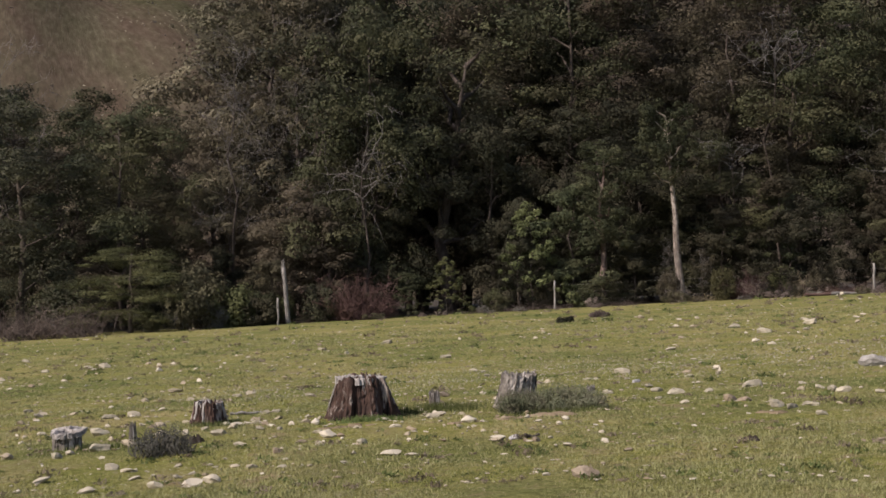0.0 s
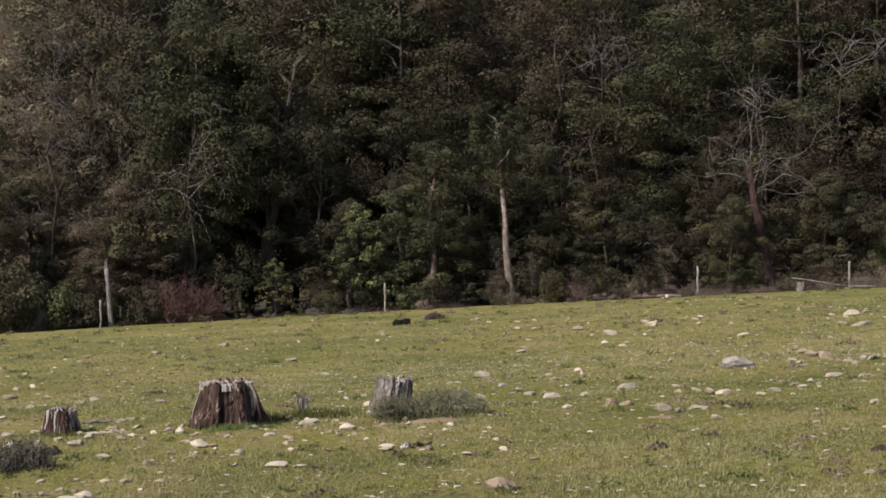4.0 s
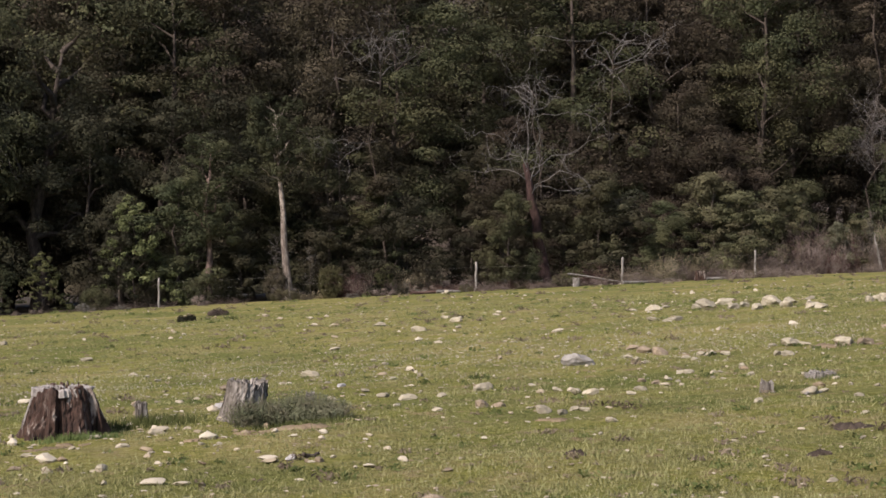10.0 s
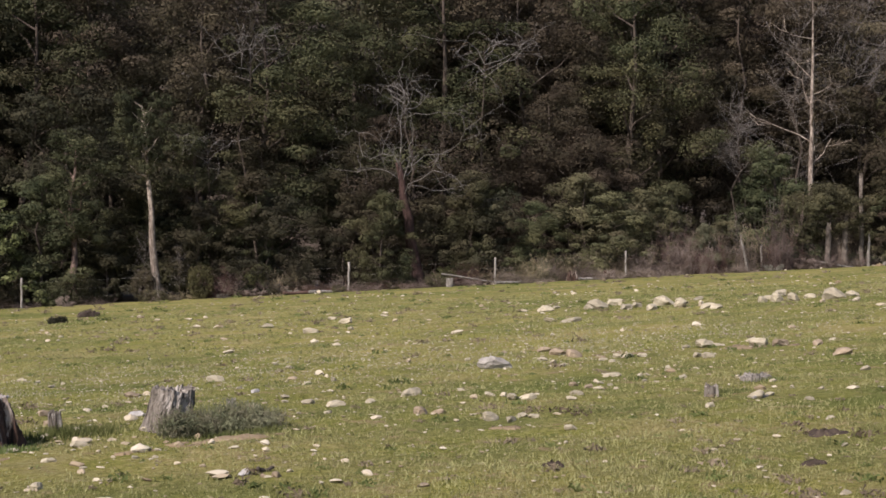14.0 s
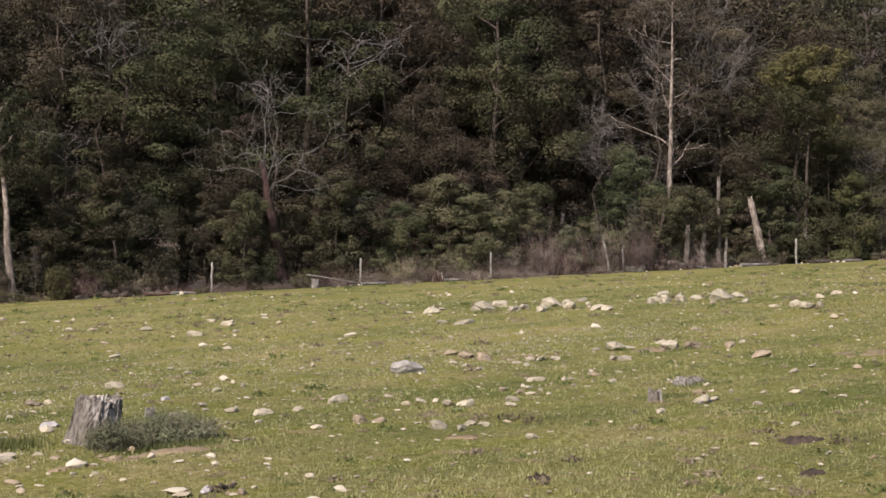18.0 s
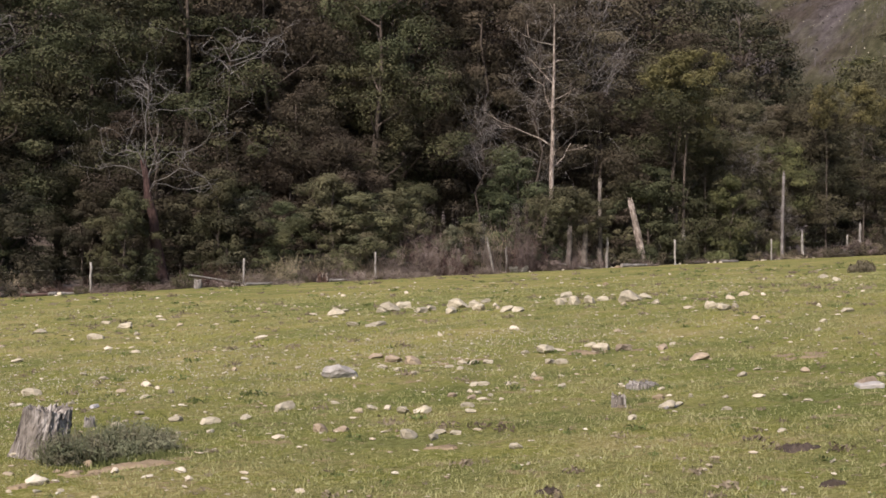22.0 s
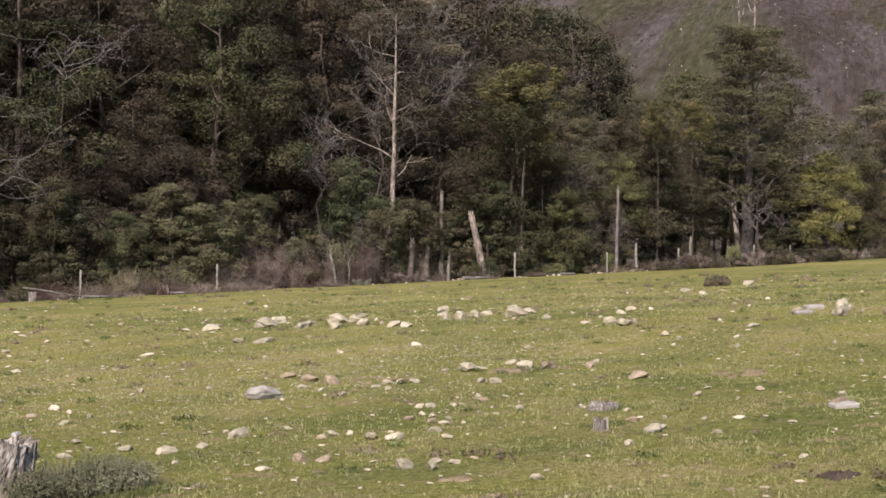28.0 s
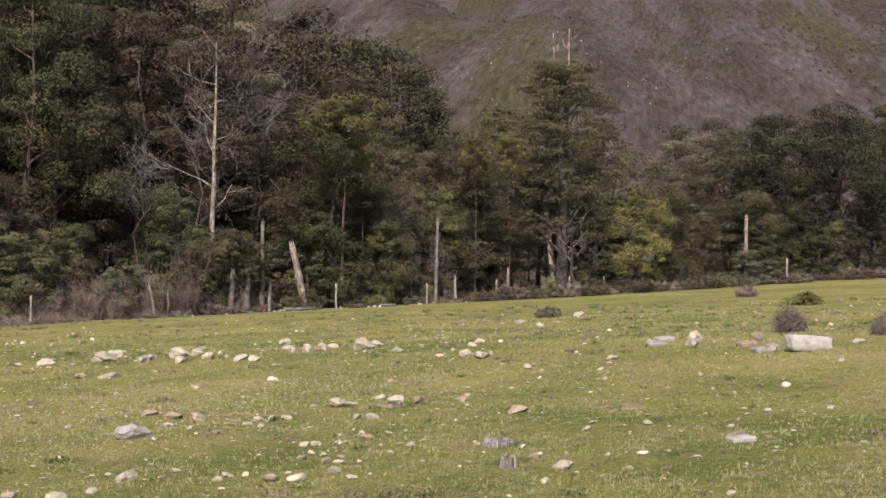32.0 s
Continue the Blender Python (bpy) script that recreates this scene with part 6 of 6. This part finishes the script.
def hill_scrub():
    rng = np.random.default_rng(31)
    for name, mat, n, size, lab in (("hill_scrub", HILL_LEAF, 7000, 0.55, "brown and green scrub covering the hillside"), ("hill_bushes", LEAF_OLIVE, 900, 1.0, "dark green bushes dotted over the hillside")):
        g = Geo(32 + n)
        az = np.radians(np.where(rng.random(n) < 0.12, rng.uniform(-9, 9, n), rng.uniform(46, 80, n)))
        r = 200 + 900 * rng.random(n) ** 1.5
        x, y = r * np.sin(az), r * np.cos(az)
        keep = noise_field(x * 0.05, y * 0.05) + 0.5 * noise_field(x * 0.17, y * 0.14) > 0.55 + 0.5 * rng.random(n)
        x, y, n = x[keep], y[keep], int(keep.sum())
        s = size * (0.5 + rng.random(n))
        k = 12
        d = rng.normal(size=(n, k, 3))
        d[..., 2] = np.abs(d[..., 2])
        d /= np.linalg.norm(d, axis=-1, keepdims=True)
        c = np.stack([x, y, ground(x, y)], 1)[:, None] + d * s[:, None, None] * 0.7
        g.leaves(c.reshape(-1, 3), (d + 0.5 * rng.normal(size=d.shape)).reshape(-1, 3), np.repeat(s * 0.42, k), np.repeat(s * 0.26, k))
        tagged(new(name, g.mesh(name, mat)), lab, "scrub", "", "stuff")
    g = Geo(36)
    n = 7000
    az = np.radians(np.where(rng.random(n) < 0.05, rng.uniform(-9, 9, n), rng.uniform(46, 80, n)))
    r = 200 + 900 * rng.random(n) ** 1.5
    x, y = r * np.sin(az), r * np.cos(az)
    h, w = 1.0 + 3.0 * rng.random(n) ** 3, 0.03 + 0.06 * rng.random(n)
    z = ground(x, y)
    side = np.stack([np.cos(az), -np.sin(az), 0 * az], 1)
    foot = np.stack([x, y, z - 0.2], 1)
    tip = np.stack([x + rng.normal(size=n) * 0.4, y, z + h], 1)
    v = np.stack([foot - side * w[:, None], foot + side * w[:, None], tip], 1).reshape(-1, 3)
    g.add(v, np.arange(3 * n).reshape(-1, 3).tolist())
    tagged(new("dead_scrub", g.mesh("dead_scrub", TWIG_HILL)), "grey dead stems standing all over the hillside", "scrub", "", "stuff")
    g = Geo(35)
    n = 220
    heap = rng.integers(0, 14, n)
    spots = np.where(rng.random(14) < 0.4, rng.uniform(-9, 4, 14), rng.uniform(52, 78, 14))
    az = np.radians(spots[heap] + rng.normal(size=n) * 1.3)
    r = (230 + 330 * rng.random(14))[heap] + 25 * rng.normal(size=n)
    x, y = r * np.sin(az), r * np.cos(az)
    g.leaves(np.stack([x, y, ground(x, y) + 0.5], 1), np.stack([-x, -y, 0.6 * r], 1), 0.1 + 0.3 * rng.random(n) ** 3, 0.1 + 0.2 * rng.random(n) ** 3)
    tagged(new("hill_rocks", g.mesh("hill_rocks", ROCK_PALE)), "pale rocks showing on the hillside", "rocks", "", "stuff")


hill_scrub()
